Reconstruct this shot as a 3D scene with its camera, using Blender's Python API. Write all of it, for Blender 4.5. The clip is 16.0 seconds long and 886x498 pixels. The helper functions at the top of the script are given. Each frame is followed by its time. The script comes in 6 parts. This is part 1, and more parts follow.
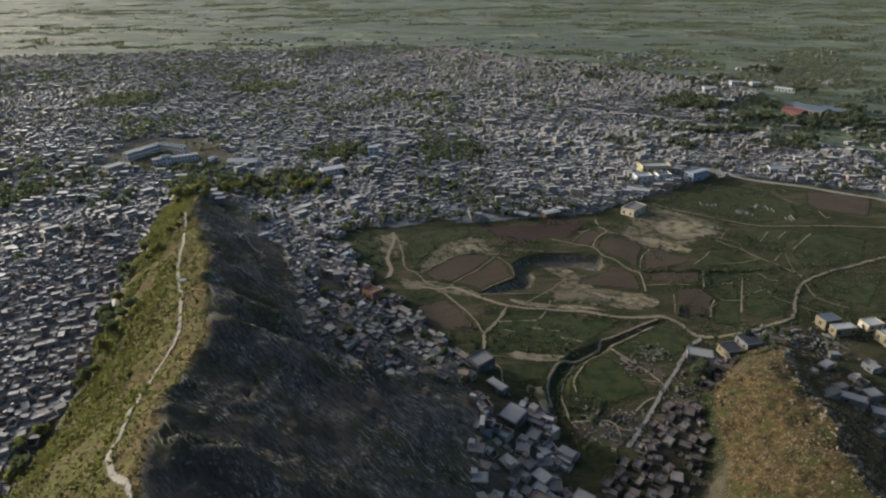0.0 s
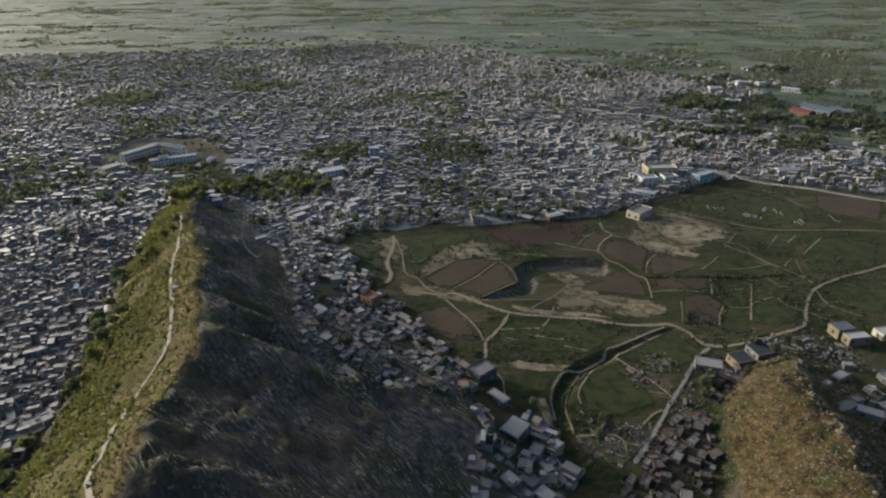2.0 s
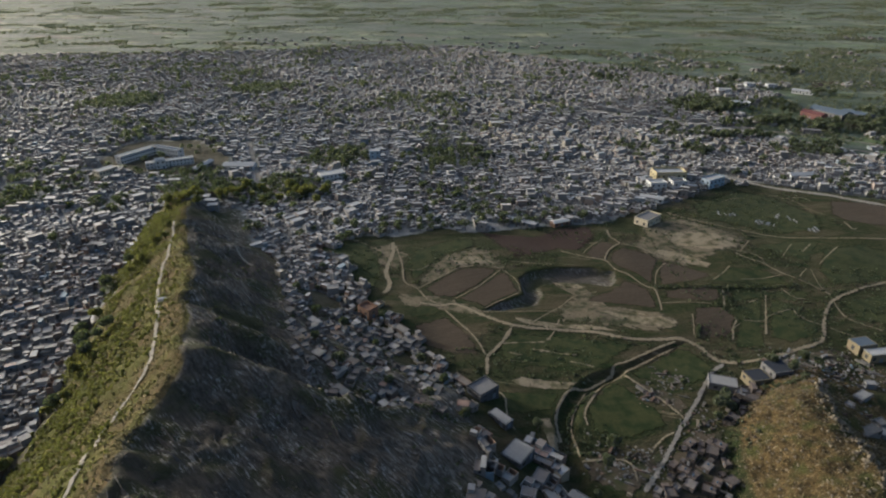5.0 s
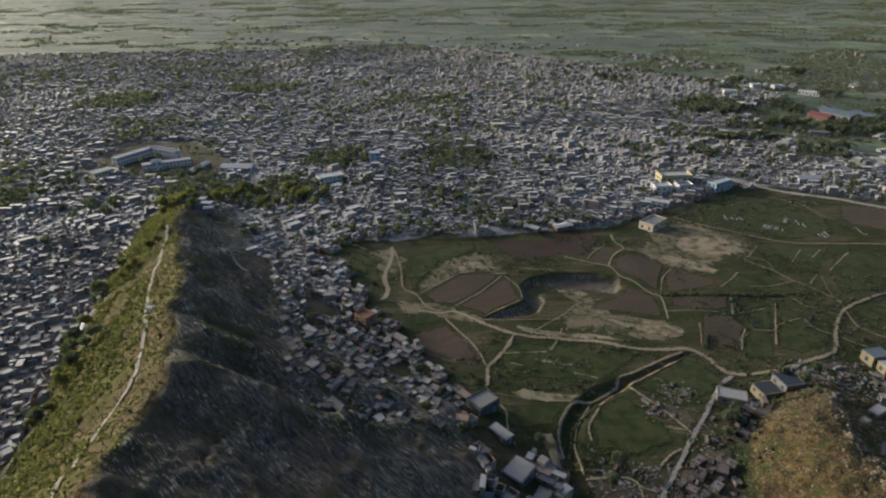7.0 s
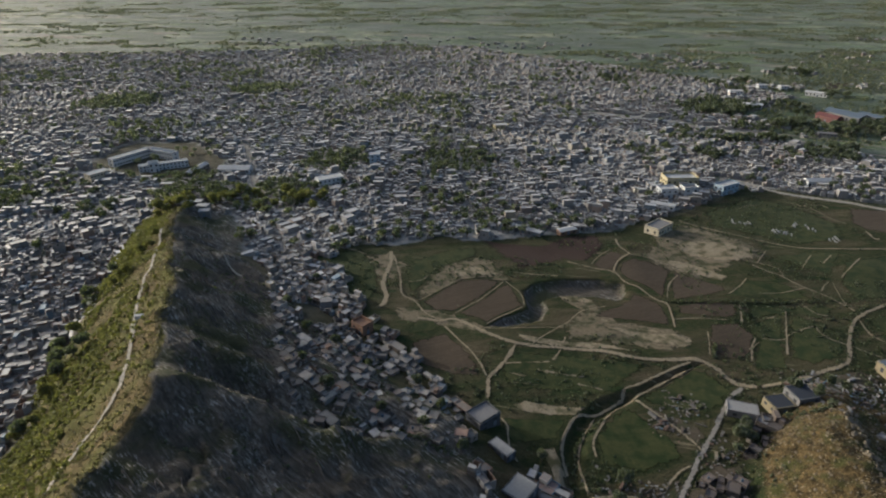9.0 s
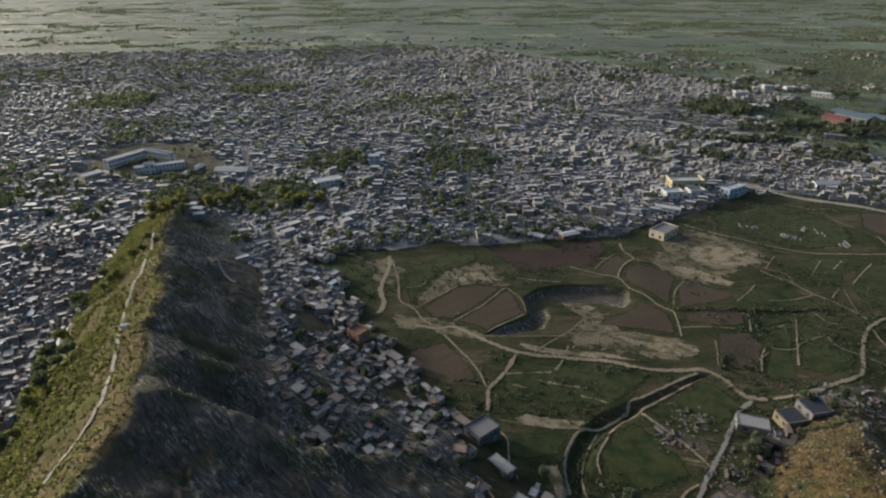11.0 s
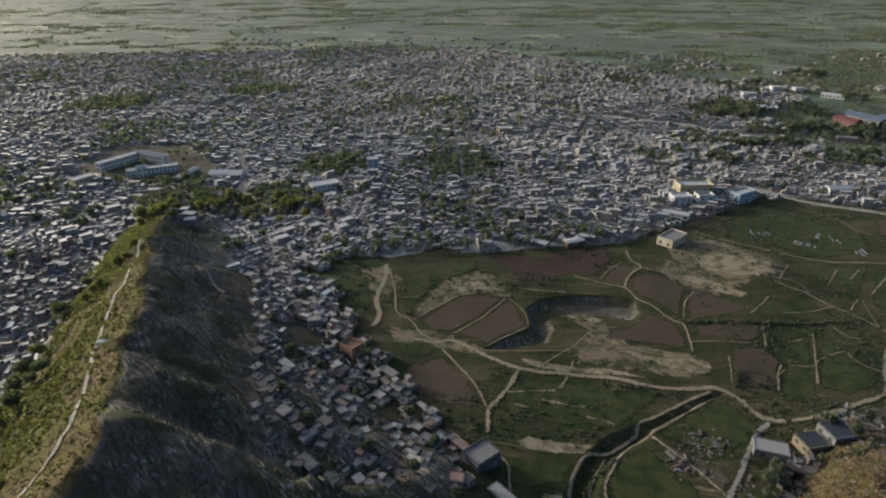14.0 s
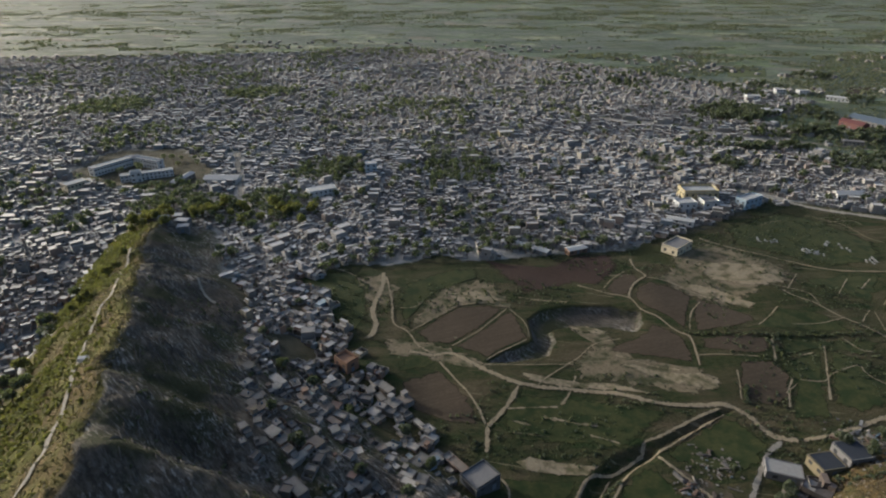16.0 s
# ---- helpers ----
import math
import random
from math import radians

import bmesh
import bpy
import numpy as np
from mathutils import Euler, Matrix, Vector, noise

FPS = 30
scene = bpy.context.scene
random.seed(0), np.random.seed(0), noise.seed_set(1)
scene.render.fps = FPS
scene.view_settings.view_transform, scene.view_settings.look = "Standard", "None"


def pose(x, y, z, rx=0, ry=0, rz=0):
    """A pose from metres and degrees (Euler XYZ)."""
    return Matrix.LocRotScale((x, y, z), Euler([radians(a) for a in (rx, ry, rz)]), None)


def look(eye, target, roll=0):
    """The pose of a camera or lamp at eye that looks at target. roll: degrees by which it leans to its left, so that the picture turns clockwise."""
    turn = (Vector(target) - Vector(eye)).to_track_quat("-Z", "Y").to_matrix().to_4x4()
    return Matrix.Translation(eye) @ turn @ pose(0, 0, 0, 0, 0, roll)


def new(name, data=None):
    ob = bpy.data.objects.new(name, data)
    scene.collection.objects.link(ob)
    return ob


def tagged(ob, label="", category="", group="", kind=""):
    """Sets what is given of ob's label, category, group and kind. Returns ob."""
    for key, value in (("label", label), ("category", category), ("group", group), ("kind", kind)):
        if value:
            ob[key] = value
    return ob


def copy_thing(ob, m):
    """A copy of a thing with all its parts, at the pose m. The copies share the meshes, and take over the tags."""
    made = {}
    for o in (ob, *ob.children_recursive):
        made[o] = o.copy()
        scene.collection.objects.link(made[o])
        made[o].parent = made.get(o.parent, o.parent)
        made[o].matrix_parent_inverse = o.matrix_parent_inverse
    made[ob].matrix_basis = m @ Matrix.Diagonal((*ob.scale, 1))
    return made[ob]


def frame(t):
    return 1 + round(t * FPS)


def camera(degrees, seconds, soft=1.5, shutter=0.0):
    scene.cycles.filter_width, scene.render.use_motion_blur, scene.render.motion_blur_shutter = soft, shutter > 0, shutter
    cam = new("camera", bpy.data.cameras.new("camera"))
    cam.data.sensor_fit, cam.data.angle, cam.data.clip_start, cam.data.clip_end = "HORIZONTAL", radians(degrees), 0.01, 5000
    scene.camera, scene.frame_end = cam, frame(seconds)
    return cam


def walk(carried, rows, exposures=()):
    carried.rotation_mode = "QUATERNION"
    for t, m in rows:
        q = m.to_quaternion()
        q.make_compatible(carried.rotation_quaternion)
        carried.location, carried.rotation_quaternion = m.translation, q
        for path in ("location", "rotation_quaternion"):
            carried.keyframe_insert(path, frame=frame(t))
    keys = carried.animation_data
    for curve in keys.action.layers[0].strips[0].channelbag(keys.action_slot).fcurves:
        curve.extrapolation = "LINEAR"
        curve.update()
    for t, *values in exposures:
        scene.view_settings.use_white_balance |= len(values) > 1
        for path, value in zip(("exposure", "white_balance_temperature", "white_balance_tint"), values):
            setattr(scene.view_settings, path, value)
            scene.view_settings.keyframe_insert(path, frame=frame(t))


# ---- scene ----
cam = camera(73.0, 16.0, soft=2.1)
WALK = [
    (0.0, 0.00, 0.00, 165.00, -0.00, -26.17, -0.33),
    (0.5, 0.27, 2.25, 164.74, 0.06, -26.20, -0.33),
    (1.0, 0.55, 4.49, 164.47, 0.13, -26.21, -0.33),
    (1.5, 0.84, 6.72, 164.19, 0.22, -26.23, -0.33),
    (2.0, 1.12, 8.93, 163.91, 0.30, -26.24, -0.33),
    (2.5, 1.41, 11.14, 163.62, 0.38, -26.23, -0.33),
    (3.0, 1.68, 13.34, 163.32, 0.46, -26.24, -0.33),
    (3.5, 1.96, 15.56, 163.02, 0.52, -26.23, -0.33),
    (4.0, 2.25, 17.79, 162.73, 0.60, -26.21, -0.33),
    (6.5, 3.84, 29.01, 161.19, 0.93, -26.17, -0.29),
    (7.0, 4.16, 31.28, 160.85, 1.00, -26.16, -0.29),
    (7.5, 4.48, 33.55, 160.49, 1.07, -26.15, -0.29),
    (8.0, 4.78, 35.81, 160.10, 1.15, -26.16, -0.29),
    (8.5, 5.09, 38.07, 159.70, 1.22, -26.16, -0.29),
    (9.0, 5.42, 40.35, 159.31, 1.29, -26.14, -0.29),
    (11.5, 7.01, 51.69, 157.24, 1.58, -26.09, -0.30),
    (12.0, 7.32, 54.00, 156.80, 1.64, -26.07, -0.31),
    (12.5, 7.63, 56.34, 156.33, 1.68, -26.07, -0.31),
    (13.0, 7.91, 58.70, 155.86, 1.74, -26.07, -0.32),
    (13.5, 8.19, 61.11, 155.44, 1.79, -26.07, -0.32),
    (14.0, 8.46, 63.55, 155.12, 1.84, -26.03, -0.34),
    (14.5, 8.73, 65.98, 154.87, 1.89, -25.98, -0.35),
    (15.0, 8.99, 68.38, 154.66, 1.93, -25.94, -0.37),
    (15.5, 9.24, 70.75, 154.47, 1.94, -25.89, -0.38),
    (16.0, 9.49, 73.10, 154.29, 1.95, -25.85, -0.39),
]


def aim(x, y, z, yaw, pitch, roll):
    """An eye with its heading to the left of north, its pitch and its lean, in degrees."""
    a, b = radians(yaw), radians(pitch)
    ahead = Vector((-math.sin(a) * math.cos(b), math.cos(a) * math.cos(b), math.sin(b)))
    return look((x, y, z), Vector((x, y, z)) + 100 * ahead, roll)


walk(cam, [(t, aim(*row)) for t, *row in WALK], [(0.0, 0.68, 5400, 9), (16.0, 0.68, 5400, 9)])

# ---- light: a low evening sun from the west, a clear pale sky ----
SUN_UP, SUN_LEFT = 13.5, 63.0     # degrees over the horizon, degrees to the left of north
world = bpy.data.worlds.new("world")
scene.world = world
world.use_nodes = True
wn = world.node_tree
sky = wn.nodes.new("ShaderNodeTexSky")
sky.sky_type = "NISHITA"
sky.sun_disc = False
sky.sun_elevation = radians(SUN_UP)
sky.sun_rotation = radians(-SUN_LEFT)
sky.dust_density = 9.0
wn.nodes["Background"].inputs["Strength"].default_value = 0.15
wn.links.new(sky.outputs[0], wn.nodes["Background"].inputs["Color"])
sun = new("sun", bpy.data.lights.new("sun", "SUN"))
sun.data.energy, sun.data.angle, sun.data.color = 2.5, radians(1.2), (1.0, 0.89, 0.72)
toward = Vector((-math.sin(radians(SUN_LEFT)) * math.cos(radians(SUN_UP)), math.cos(radians(SUN_LEFT)) * math.cos(radians(SUN_UP)), math.sin(radians(SUN_UP))))
sun.matrix_world = look(toward * 900, (0, 0, 0))


# ---- materials ----
class Mat:
    """A node material, built up from position, noise and mixes."""

    def __init__(self, name, rough=0.9, spec=0.25, sheen=0.0):
        self.m = bpy.data.materials.new(name)
        self.m.use_nodes = True
        self.t = self.m.node_tree
        self.b = self.t.nodes["Principled BSDF"]
        self.b.inputs["Roughness"].default_value = rough
        self.b.inputs["Specular IOR Level"].default_value = spec
        self.b.inputs["Sheen Weight"].default_value = sheen
        self.b.inputs["Sheen Roughness"].default_value = 0.6
        self.b.inputs["Sheen Tint"].default_value = (1.0, 0.95, 0.85, 1)
        self.geo = self.t.nodes.new("ShaderNodeNewGeometry")
        self.place = self.geo.outputs["Position"]

    def node(self, kind, **sets):
        n = self.t.nodes.new(kind)
        for key, value in sets.items():
            setattr(n, key, value)
        return n

    def link(self, a, b):
        self.t.links.new(a, b)

    def scaled(self, sx, sy, sz, turn=0.0):
        n = self.node("ShaderNodeMapping", vector_type="TEXTURE")
        n.inputs["Scale"].default_value = (1 / sx, 1 / sy, 1 / sz)
        n.inputs["Rotation"].default_value = (0, 0, radians(turn))
        self.link(self.place, n.inputs["Vector"])
        return n.outputs[0]

    def noise(self, scale, detail=4.0, vector=None, rough=0.55):
        n = self.node("ShaderNodeTexNoise")
        n.inputs["Scale"].default_value, n.inputs["Detail"].default_value = scale, detail
        n.inputs["Roughness"].default_value = rough
        self.link(vector or self.place, n.inputs["Vector"])
        return n.outputs["Fac"]

    def span(self, value, low, high, to_low=0.0, to_high=1.0):
        n = self.node("ShaderNodeMapRange")
        self.link(value, n.inputs["Value"])
        for key, v in (("From Min", low), ("From Max", high), ("To Min", to_low), ("To Max", to_high)):
            n.inputs[key].default_value = v
        return n.outputs[0]

    def maths(self, how, a, b):
        n = self.node("ShaderNodeMath", operation=how)
        for k, v in ((0, a), (1, b)):
            if isinstance(v, (int, float)):
                n.inputs[k].default_value = v
            else:
                self.link(v, n.inputs[k])
        return n.outputs[0]

    def mix(self, fac, a, b, how="MIX"):
        n = self.node("ShaderNodeMix", data_type="RGBA", blend_type=how)
        for k, v in ((0, fac), (6, a), (7, b)):
            if isinstance(v, (int, float)):
                n.inputs[k].default_value = v
            elif isinstance(v, tuple):
                n.inputs[k].default_value = (*v, 1)
            else:
                self.link(v, n.inputs[k])
        return n.outputs[2]

    def ramp(self, value, stops, step=False):
        n = self.node("ShaderNodeValToRGB")
        r = n.color_ramp
        r.interpolation = "CONSTANT" if step else "LINEAR"
        while len(r.elements) < len(stops):
            r.elements.new(1.0)
        for e, (at, c) in zip(r.elements, stops):
            e.position, e.color = at, (*c, 1)
        self.link(value, n.inputs[0])
        return n.outputs[0]

    def mask(self, name):
        n = self.node("ShaderNodeAttribute", attribute_name=name)
        s = self.node("ShaderNodeSeparateColor")
        self.link(n.outputs["Color"], s.inputs[0])
        return s.outputs

    def bump(self, value, strength, distance):
        n = self.node("ShaderNodeBump")
        n.inputs["Strength"].default_value, n.inputs["Distance"].default_value = strength, distance
        self.link(value, n.inputs["Height"])
        self.link(n.outputs[0], self.b.inputs["Normal"])

    def done(self, colour):
        self.link(colour, self.b.inputs["Base Color"])
        return self.m


DUST = 0.02    # a film of pale dust


def ground_material():
    m = Mat("earth", 0.95, 0.1, DUST)
    rock, grass, stony = m.mask("cover")[:3]
    fields, town, farm = m.mask("use")[:3]
    fine, mid, wide = m.noise(1.1, 6), m.noise(0.17, 5), m.noise(0.03, 4)
    scrub = m.noise(0.45, 6)
    earth = m.mix(m.span(mid, 0.3, 0.7), (0.045, 0.042, 0.024), (0.105, 0.088, 0.058))
    # fields: olive sward over tan soil
    sward = m.mix(m.span(scrub, 0.35, 0.7), (0.015, 0.022, 0.007), (0.036, 0.037, 0.014))
    tan = m.mix(m.span(fine, 0.3, 0.7), (0.045, 0.035, 0.02), (0.105, 0.08, 0.047))
    strips = m.noise(0.05, 3, m.scaled(0.45, 3.2, 1, 12))
    open_land = m.mix(m.span(m.maths("ADD", m.maths("MULTIPLY", wide, 0.6), m.maths("MULTIPLY", strips, 0.5)), 0.51, 0.73), sward, tan)
    ribs = m.noise(0.16, 7, m.scaled(0.16, 2.2, 1, -10), 0.66)
    open_land = m.mix(m.span(ribs, 0.62, 0.72, 0.0, 0.6), open_land, (0.27, 0.22, 0.14))
    open_land = m.mix(m.span(m.noise(0.11, 6, m.scaled(0.5, 1.6, 1, -14)), 0.56, 0.66), open_land, (0.017, 0.028, 0.008))
    # far farm land: long plots of many greens with dark hedges
    plots = m.node("ShaderNodeTexVoronoi", feature="F1")
    plots.inputs["Scale"].default_value = 0.024
    m.link(m.scaled(0.5, 1.0, 1, -14), plots.inputs["Vector"])
    tone = m.node("ShaderNodeSeparateColor")
    m.link(plots.outputs["Color"], tone.inputs[0])
    crop = m.ramp(tone.outputs[0], [(0.0, (0.03, 0.045, 0.016)), (0.28, (0.06, 0.09, 0.024)), (0.5, (0.09, 0.125, 0.034)), (0.7, (0.2, 0.2, 0.1)), (0.82, (0.036, 0.052, 0.018)), (0.92, (0.15, 0.115, 0.075))], True)
    crop = m.mix(m.span(m.noise(0.05, 7, None, 0.65), 0.44, 0.58), crop, (0.03, 0.042, 0.016))
    crop = m.mix(m.span(m.noise(0.006, 5, m.scaled(0.45, 1.0, 1, -8)), 0.47, 0.6, 0.0, 0.75), crop, (0.022, 0.034, 0.012))
    town_floor = m.mix(m.span(m.noise(0.25, 5), 0.35, 0.65), (0.15, 0.138, 0.12), (0.26, 0.24, 0.21))
    town_floor = m.mix(m.span(m.noise(0.055, 4), 0.52, 0.62), town_floor, (0.03, 0.04, 0.018))
    # rock in beds on edge, lichen-dark with pale broken seams
    seam = m.noise(0.42, 8, m.scaled(0.4, 2.2, 1.3, -38), 0.7)
    stone = m.mix(m.maths("MULTIPLY", m.span(seam, 0.42, 0.6), m.span(wide, 0.3, 0.62, 0.25, 1.0)), (0.055, 0.047, 0.037), (0.185, 0.16, 0.128))
    stone = m.mix(m.span(m.noise(0.6, 7, None, 0.66), 0.42, 0.65, 0.0, 0.55), stone, (0.085, 0.071, 0.054))
    stone = m.mix(m.span(m.noise(0.045, 6, None, 0.62), 0.47, 0.58, 0.0, 0.85), stone, (0.047, 0.05, 0.021))
    slabs = m.maths("MULTIPLY", m.span(m.noise(0.06, 5), 0.44, 0.54), m.span(m.noise(0.6, 8, m.scaled(0.4, 2.0, 1.2, -38), 0.72), 0.53, 0.6))
    stone = m.mix(m.maths("MULTIPLY", slabs, 0.85), stone, (0.33, 0.302, 0.26))
    hay = m.mix(m.span(m.noise(0.8, 7, None, 0.7), 0.38, 0.62), (0.056, 0.043, 0.016), (0.142, 0.1, 0.042))
    hay = m.mix(m.span(m.noise(0.06, 5), 0.42, 0.58), hay, (0.082, 0.078, 0.016))
    rubble = m.mix(m.span(m.noise(0.5, 7, m.scaled(1.0, 0.55, 1, 20), 0.7), 0.4, 0.62), (0.026, 0.019, 0.008), (0.105, 0.073, 0.03))
    rubble = m.mix(m.span(m.noise(0.75, 7, m.scaled(0.5, 1.3, 1, 25), 0.75), 0.57, 0.66), rubble, (0.22, 0.175, 0.11))
    rubble = m.mix(m.span(m.noise(0.12, 5), 0.5, 0.62), rubble, (0.045, 0.045, 0.014))
    wob = m.maths("MULTIPLY", m.maths("SUBTRACT", fine, 0.5), 0.9)

    def edge(mask):
        return m.span(m.maths("ADD", mask, m.maths("MULTIPLY", wob, 1.0)), 0.35, 0.65)
    c = m.mix(fields, earth, open_land)
    c = m.mix(farm, c, crop)
    c = m.mix(town, c, town_floor)
    c = m.mix(edge(grass), c, hay)
    c = m.mix(edge(stony), c, rubble)
    c = m.mix(edge(rock), c, stone)
    m.bump(m.maths("ADD", fine, m.maths("MULTIPLY", m.maths("MULTIPLY", seam, rock), 2.2)), 1.0, 0.8)
    # standing crops have a downy sheen that dry earth and rock lack
    level = farm
    m.link(m.span(level, 0.0, 1.0, DUST, 0.05), m.b.inputs["Sheen Weight"])
    m.b.inputs["Sheen Tint"].default_value = (1.0, 0.98, 0.62, 1)
    shiny = m.maths("MAXIMUM", farm, town)
    m.link(m.span(shiny, 0.0, 1.0, 0.95, 0.6), m.b.inputs["Roughness"])
    # each crop has its own gloss, broken by weeds and furrows
    gloss = m.maths("MULTIPLY", m.span(tone.outputs[1], 0.1, 1.0, 0.25, 0.85), m.span(m.noise(0.03, 6, m.scaled(0.5, 1.6, 1, -14), 0.65), 0.38, 0.6, 0.25, 1.2))
    m.link(m.maths("ADD", m.maths("MULTIPLY", gloss, shiny), 0.1), m.b.inputs["Specular IOR Level"])
    m.b.inputs["Sheen Roughness"].default_value = 0.4
    return m.done(c)


def soil_material(name, dark, light, rough=0.95, furrow=0.0, turn=0.0, green=None, fray=1.5):
    m = Mat(name, rough, 0.1, DUST)
    c = m.mix(m.span(m.noise(0.8, 6), 0.3, 0.7), dark, light)
    c = m.mix(m.span(m.noise(0.07, 4), 0.4, 0.7, 0.0, 0.6), c, tuple(0.6 * (a + b) for a, b in zip(dark, light)))
    if green:
        c = m.mix(m.span(m.noise(0.16, 5), 0.45, 0.62), c, green)
    if furrow:
        lines = m.noise(1.0, 3, m.scaled(0.06, 1.1, 1, turn))
        c = m.mix(m.span(lines, 0.35, 0.65, 0.0, furrow), c, dark)
    m.bump(m.noise(1.6, 5), 0.5, 0.2)
    # the edge wears away unevenly into what lies beneath
    rim = m.node("ShaderNodeAttribute", attribute_name="rim").outputs["Fac"]
    frayed = m.maths("ADD", rim, m.maths("MULTIPLY", m.maths("SUBTRACT", m.noise(0.55, 6, None, 0.65), 0.5), fray))
    m.link(m.span(frayed, 0.3, 0.62), m.b.inputs["Alpha"])
    return m.done(c)


def built_material(name, stops, by_island, rough=0.9, stain=0.5, spec=0.2, dust=DUST):
    """Paint or plaster of many shades, one to a piece, streaked and stained."""
    m = Mat(name, rough, spec, dust)
    if by_island:
        pick = m.geo.outputs["Random Per Island"]
    else:
        pick = m.node("ShaderNodeObjectInfo").outputs["Random"]
    c = m.ramp(pick, stops, True)
    c = m.mix(m.span(m.noise(0.5, 5), 0.38, 0.72, 0.0, stain), c, m.mix(1.0, c, (0.5, 0.47, 0.43), "MULTIPLY"))
    c = m.mix(m.span(m.noise(0.014, 4), 0.4, 0.62, 0.0, 0.6), c, m.mix(1.0, c, (0.66, 0.6, 0.54), "MULTIPLY"))
    c = m.mix(m.span(m.noise(2.6, 5), 0.45, 0.75, 0.0, 0.35), c, (0.2, 0.185, 0.165))
    return m.done(c)


def plain_material(name, colour, rough=0.7, spec=0.3, metal=0.0, worn=0.4):
    m = Mat(name, rough, spec)
    m.b.inputs["Metallic"].default_value = metal
    low = tuple(v * 0.6 for v in colour)
    c = m.mix(m.span(m.noise(0.9, 5), 0.35, 0.7, 0.0, worn), colour, low)
    return m.done(m.mix(m.span(m.noise(6.0, 3), 0.4, 0.7, 0.0, 0.3), c, tuple(v * 0.8 + 0.02 for v in colour)))


def leaf_material(name, dark, light, down=0.25):
    """Leaves with a sheen that let some of the light through."""
    m = Mat(name, 0.6, 0.3, down)
    c = m.mix(m.geo.outputs["Random Per Island"], dark, light)
    c = m.mix(m.span(m.noise(0.02, 3), 0.35, 0.65, 0.0, 0.6), c, tuple(0.5 * (a + b) for a, b in zip(dark, light)))
    thin = m.node("ShaderNodeBsdfTranslucent")
    m.link(m.mix(0.3, c, (0.16, 0.19, 0.03)), thin.inputs["Color"])
    both = m.node("ShaderNodeMixShader")
    both.inputs[0].default_value = 0.5
    m.link(m.b.outputs[0], both.inputs[1])
    m.link(thin.outputs[0], both.inputs[2])
    m.link(both.outputs[0], m.t.nodes["Material Output"].inputs["Surface"])
    return m.done(c)


WALLS = [(0.0, (0.30, 0.28, 0.25)), (0.22, (0.36, 0.33, 0.29)), (0.40, (0.24, 0.19, 0.15)), (0.52, (0.42, 0.40, 0.37)),
         (0.66, (0.36, 0.235, 0.165)), (0.76, (0.50, 0.48, 0.45)), (0.86, (0.28, 0.27, 0.26)), (0.93, (0.48, 0.41, 0.29)), (0.97, (0.24, 0.33, 0.40))]
ROOFS = [(0.0, (0.24, 0.23, 0.215)), (0.2, (0.34, 0.325, 0.30)), (0.38, (0.16, 0.15, 0.14)), (0.6, (0.42, 0.40, 0.37)),
         (0.74, (0.22, 0.18, 0.15)), (0.88, (0.52, 0.50, 0.47)), (0.96, (0.33, 0.205, 0.155)), (0.98, (0.25, 0.33, 0.37))]
EARTH = ground_material()
def haze_drawn(stops, k):
    """The same shades, duller by k and drawn together to stand in for haze."""
    return [(at, tuple(k * (0.62 * v + 0.38 * grey) for v, grey in zip(c, (0.325, 0.315, 0.3)))) for at, c in stops]


WALL_NEAR, WALL_FAR = built_material("wall plaster", [(at, tuple(0.58 * v for v in c)) for at, c in WALLS], False), built_material("town wall plaster", haze_drawn(WALLS, 0.62), True, 0.8, 0.5, 0.5, 0.2)
ROOF_NEAR, ROOF_FAR = built_material("roof screed", [(at, tuple(0.7 * v * w for v, w in zip(c, (1.03, 1.0, 0.94)))) for at, c in ROOFS], False, 0.7, 0.6, 0.35, 0.1), built_material("town roof screed", haze_drawn(ROOFS, 0.62), True, 0.32, 0.35, 1.0, 0.3)
WALL_HILL = built_material("hillside wall plaster", [(at, tuple(0.62 * v for v in c)) for at, c in WALLS], True)
ROOF_HILL = built_material("hillside roof screed", [(at, tuple(0.7 * v for v in c)) for at, c in ROOFS], True, 0.6, 0.5, 0.6, 0.15)
DARK_BROWN = [(0.0, (0.085, 0.07, 0.06)), (0.3, (0.12, 0.095, 0.078)), (0.55, (0.07, 0.06, 0.055)), (0.75, (0.16, 0.145, 0.128)), (0.9, (0.1, 0.075, 0.06))]
BRICK_DARK = built_material("dark brown brick", DARK_BROWN, False)
SLAB_DARK = built_material("dark brown roof slab", [(at, tuple(1.45 * v for v in c)) for at, c in DARK_BROWN], False, 0.85)
BRICK_HEAP = built_material("dark brown brick row", DARK_BROWN, True)
SLAB_HEAP = built_material("dark brown slab row", [(at, tuple(1.45 * v for v in c)) for at, c in DARK_BROWN], True, 0.85)
PATH = soil_material("trodden dirt", (0.12, 0.098, 0.062), (0.235, 0.192, 0.125), fray=2.2)
PATH_GREY = soil_material("worn concrete", (0.165, 0.148, 0.115), (0.28, 0.25, 0.2))
LANE = soil_material("packed grey earth", (0.12, 0.108, 0.09), (0.22, 0.2, 0.168), fray=1.8)
PLOUGHED = soil_material("ploughed soil", (0.037, 0.028, 0.018), (0.072, 0.053, 0.034), furrow=0.7, turn=20)
RED_SOIL = soil_material("dark red soil", (0.02, 0.012, 0.009), (0.044, 0.027, 0.02), fray=2.0)
GREEN = soil_material("rough sward", (0.019, 0.026, 0.007), (0.05, 0.051, 0.017), furrow=0.3, turn=8, green=(0.014, 0.024, 0.006))
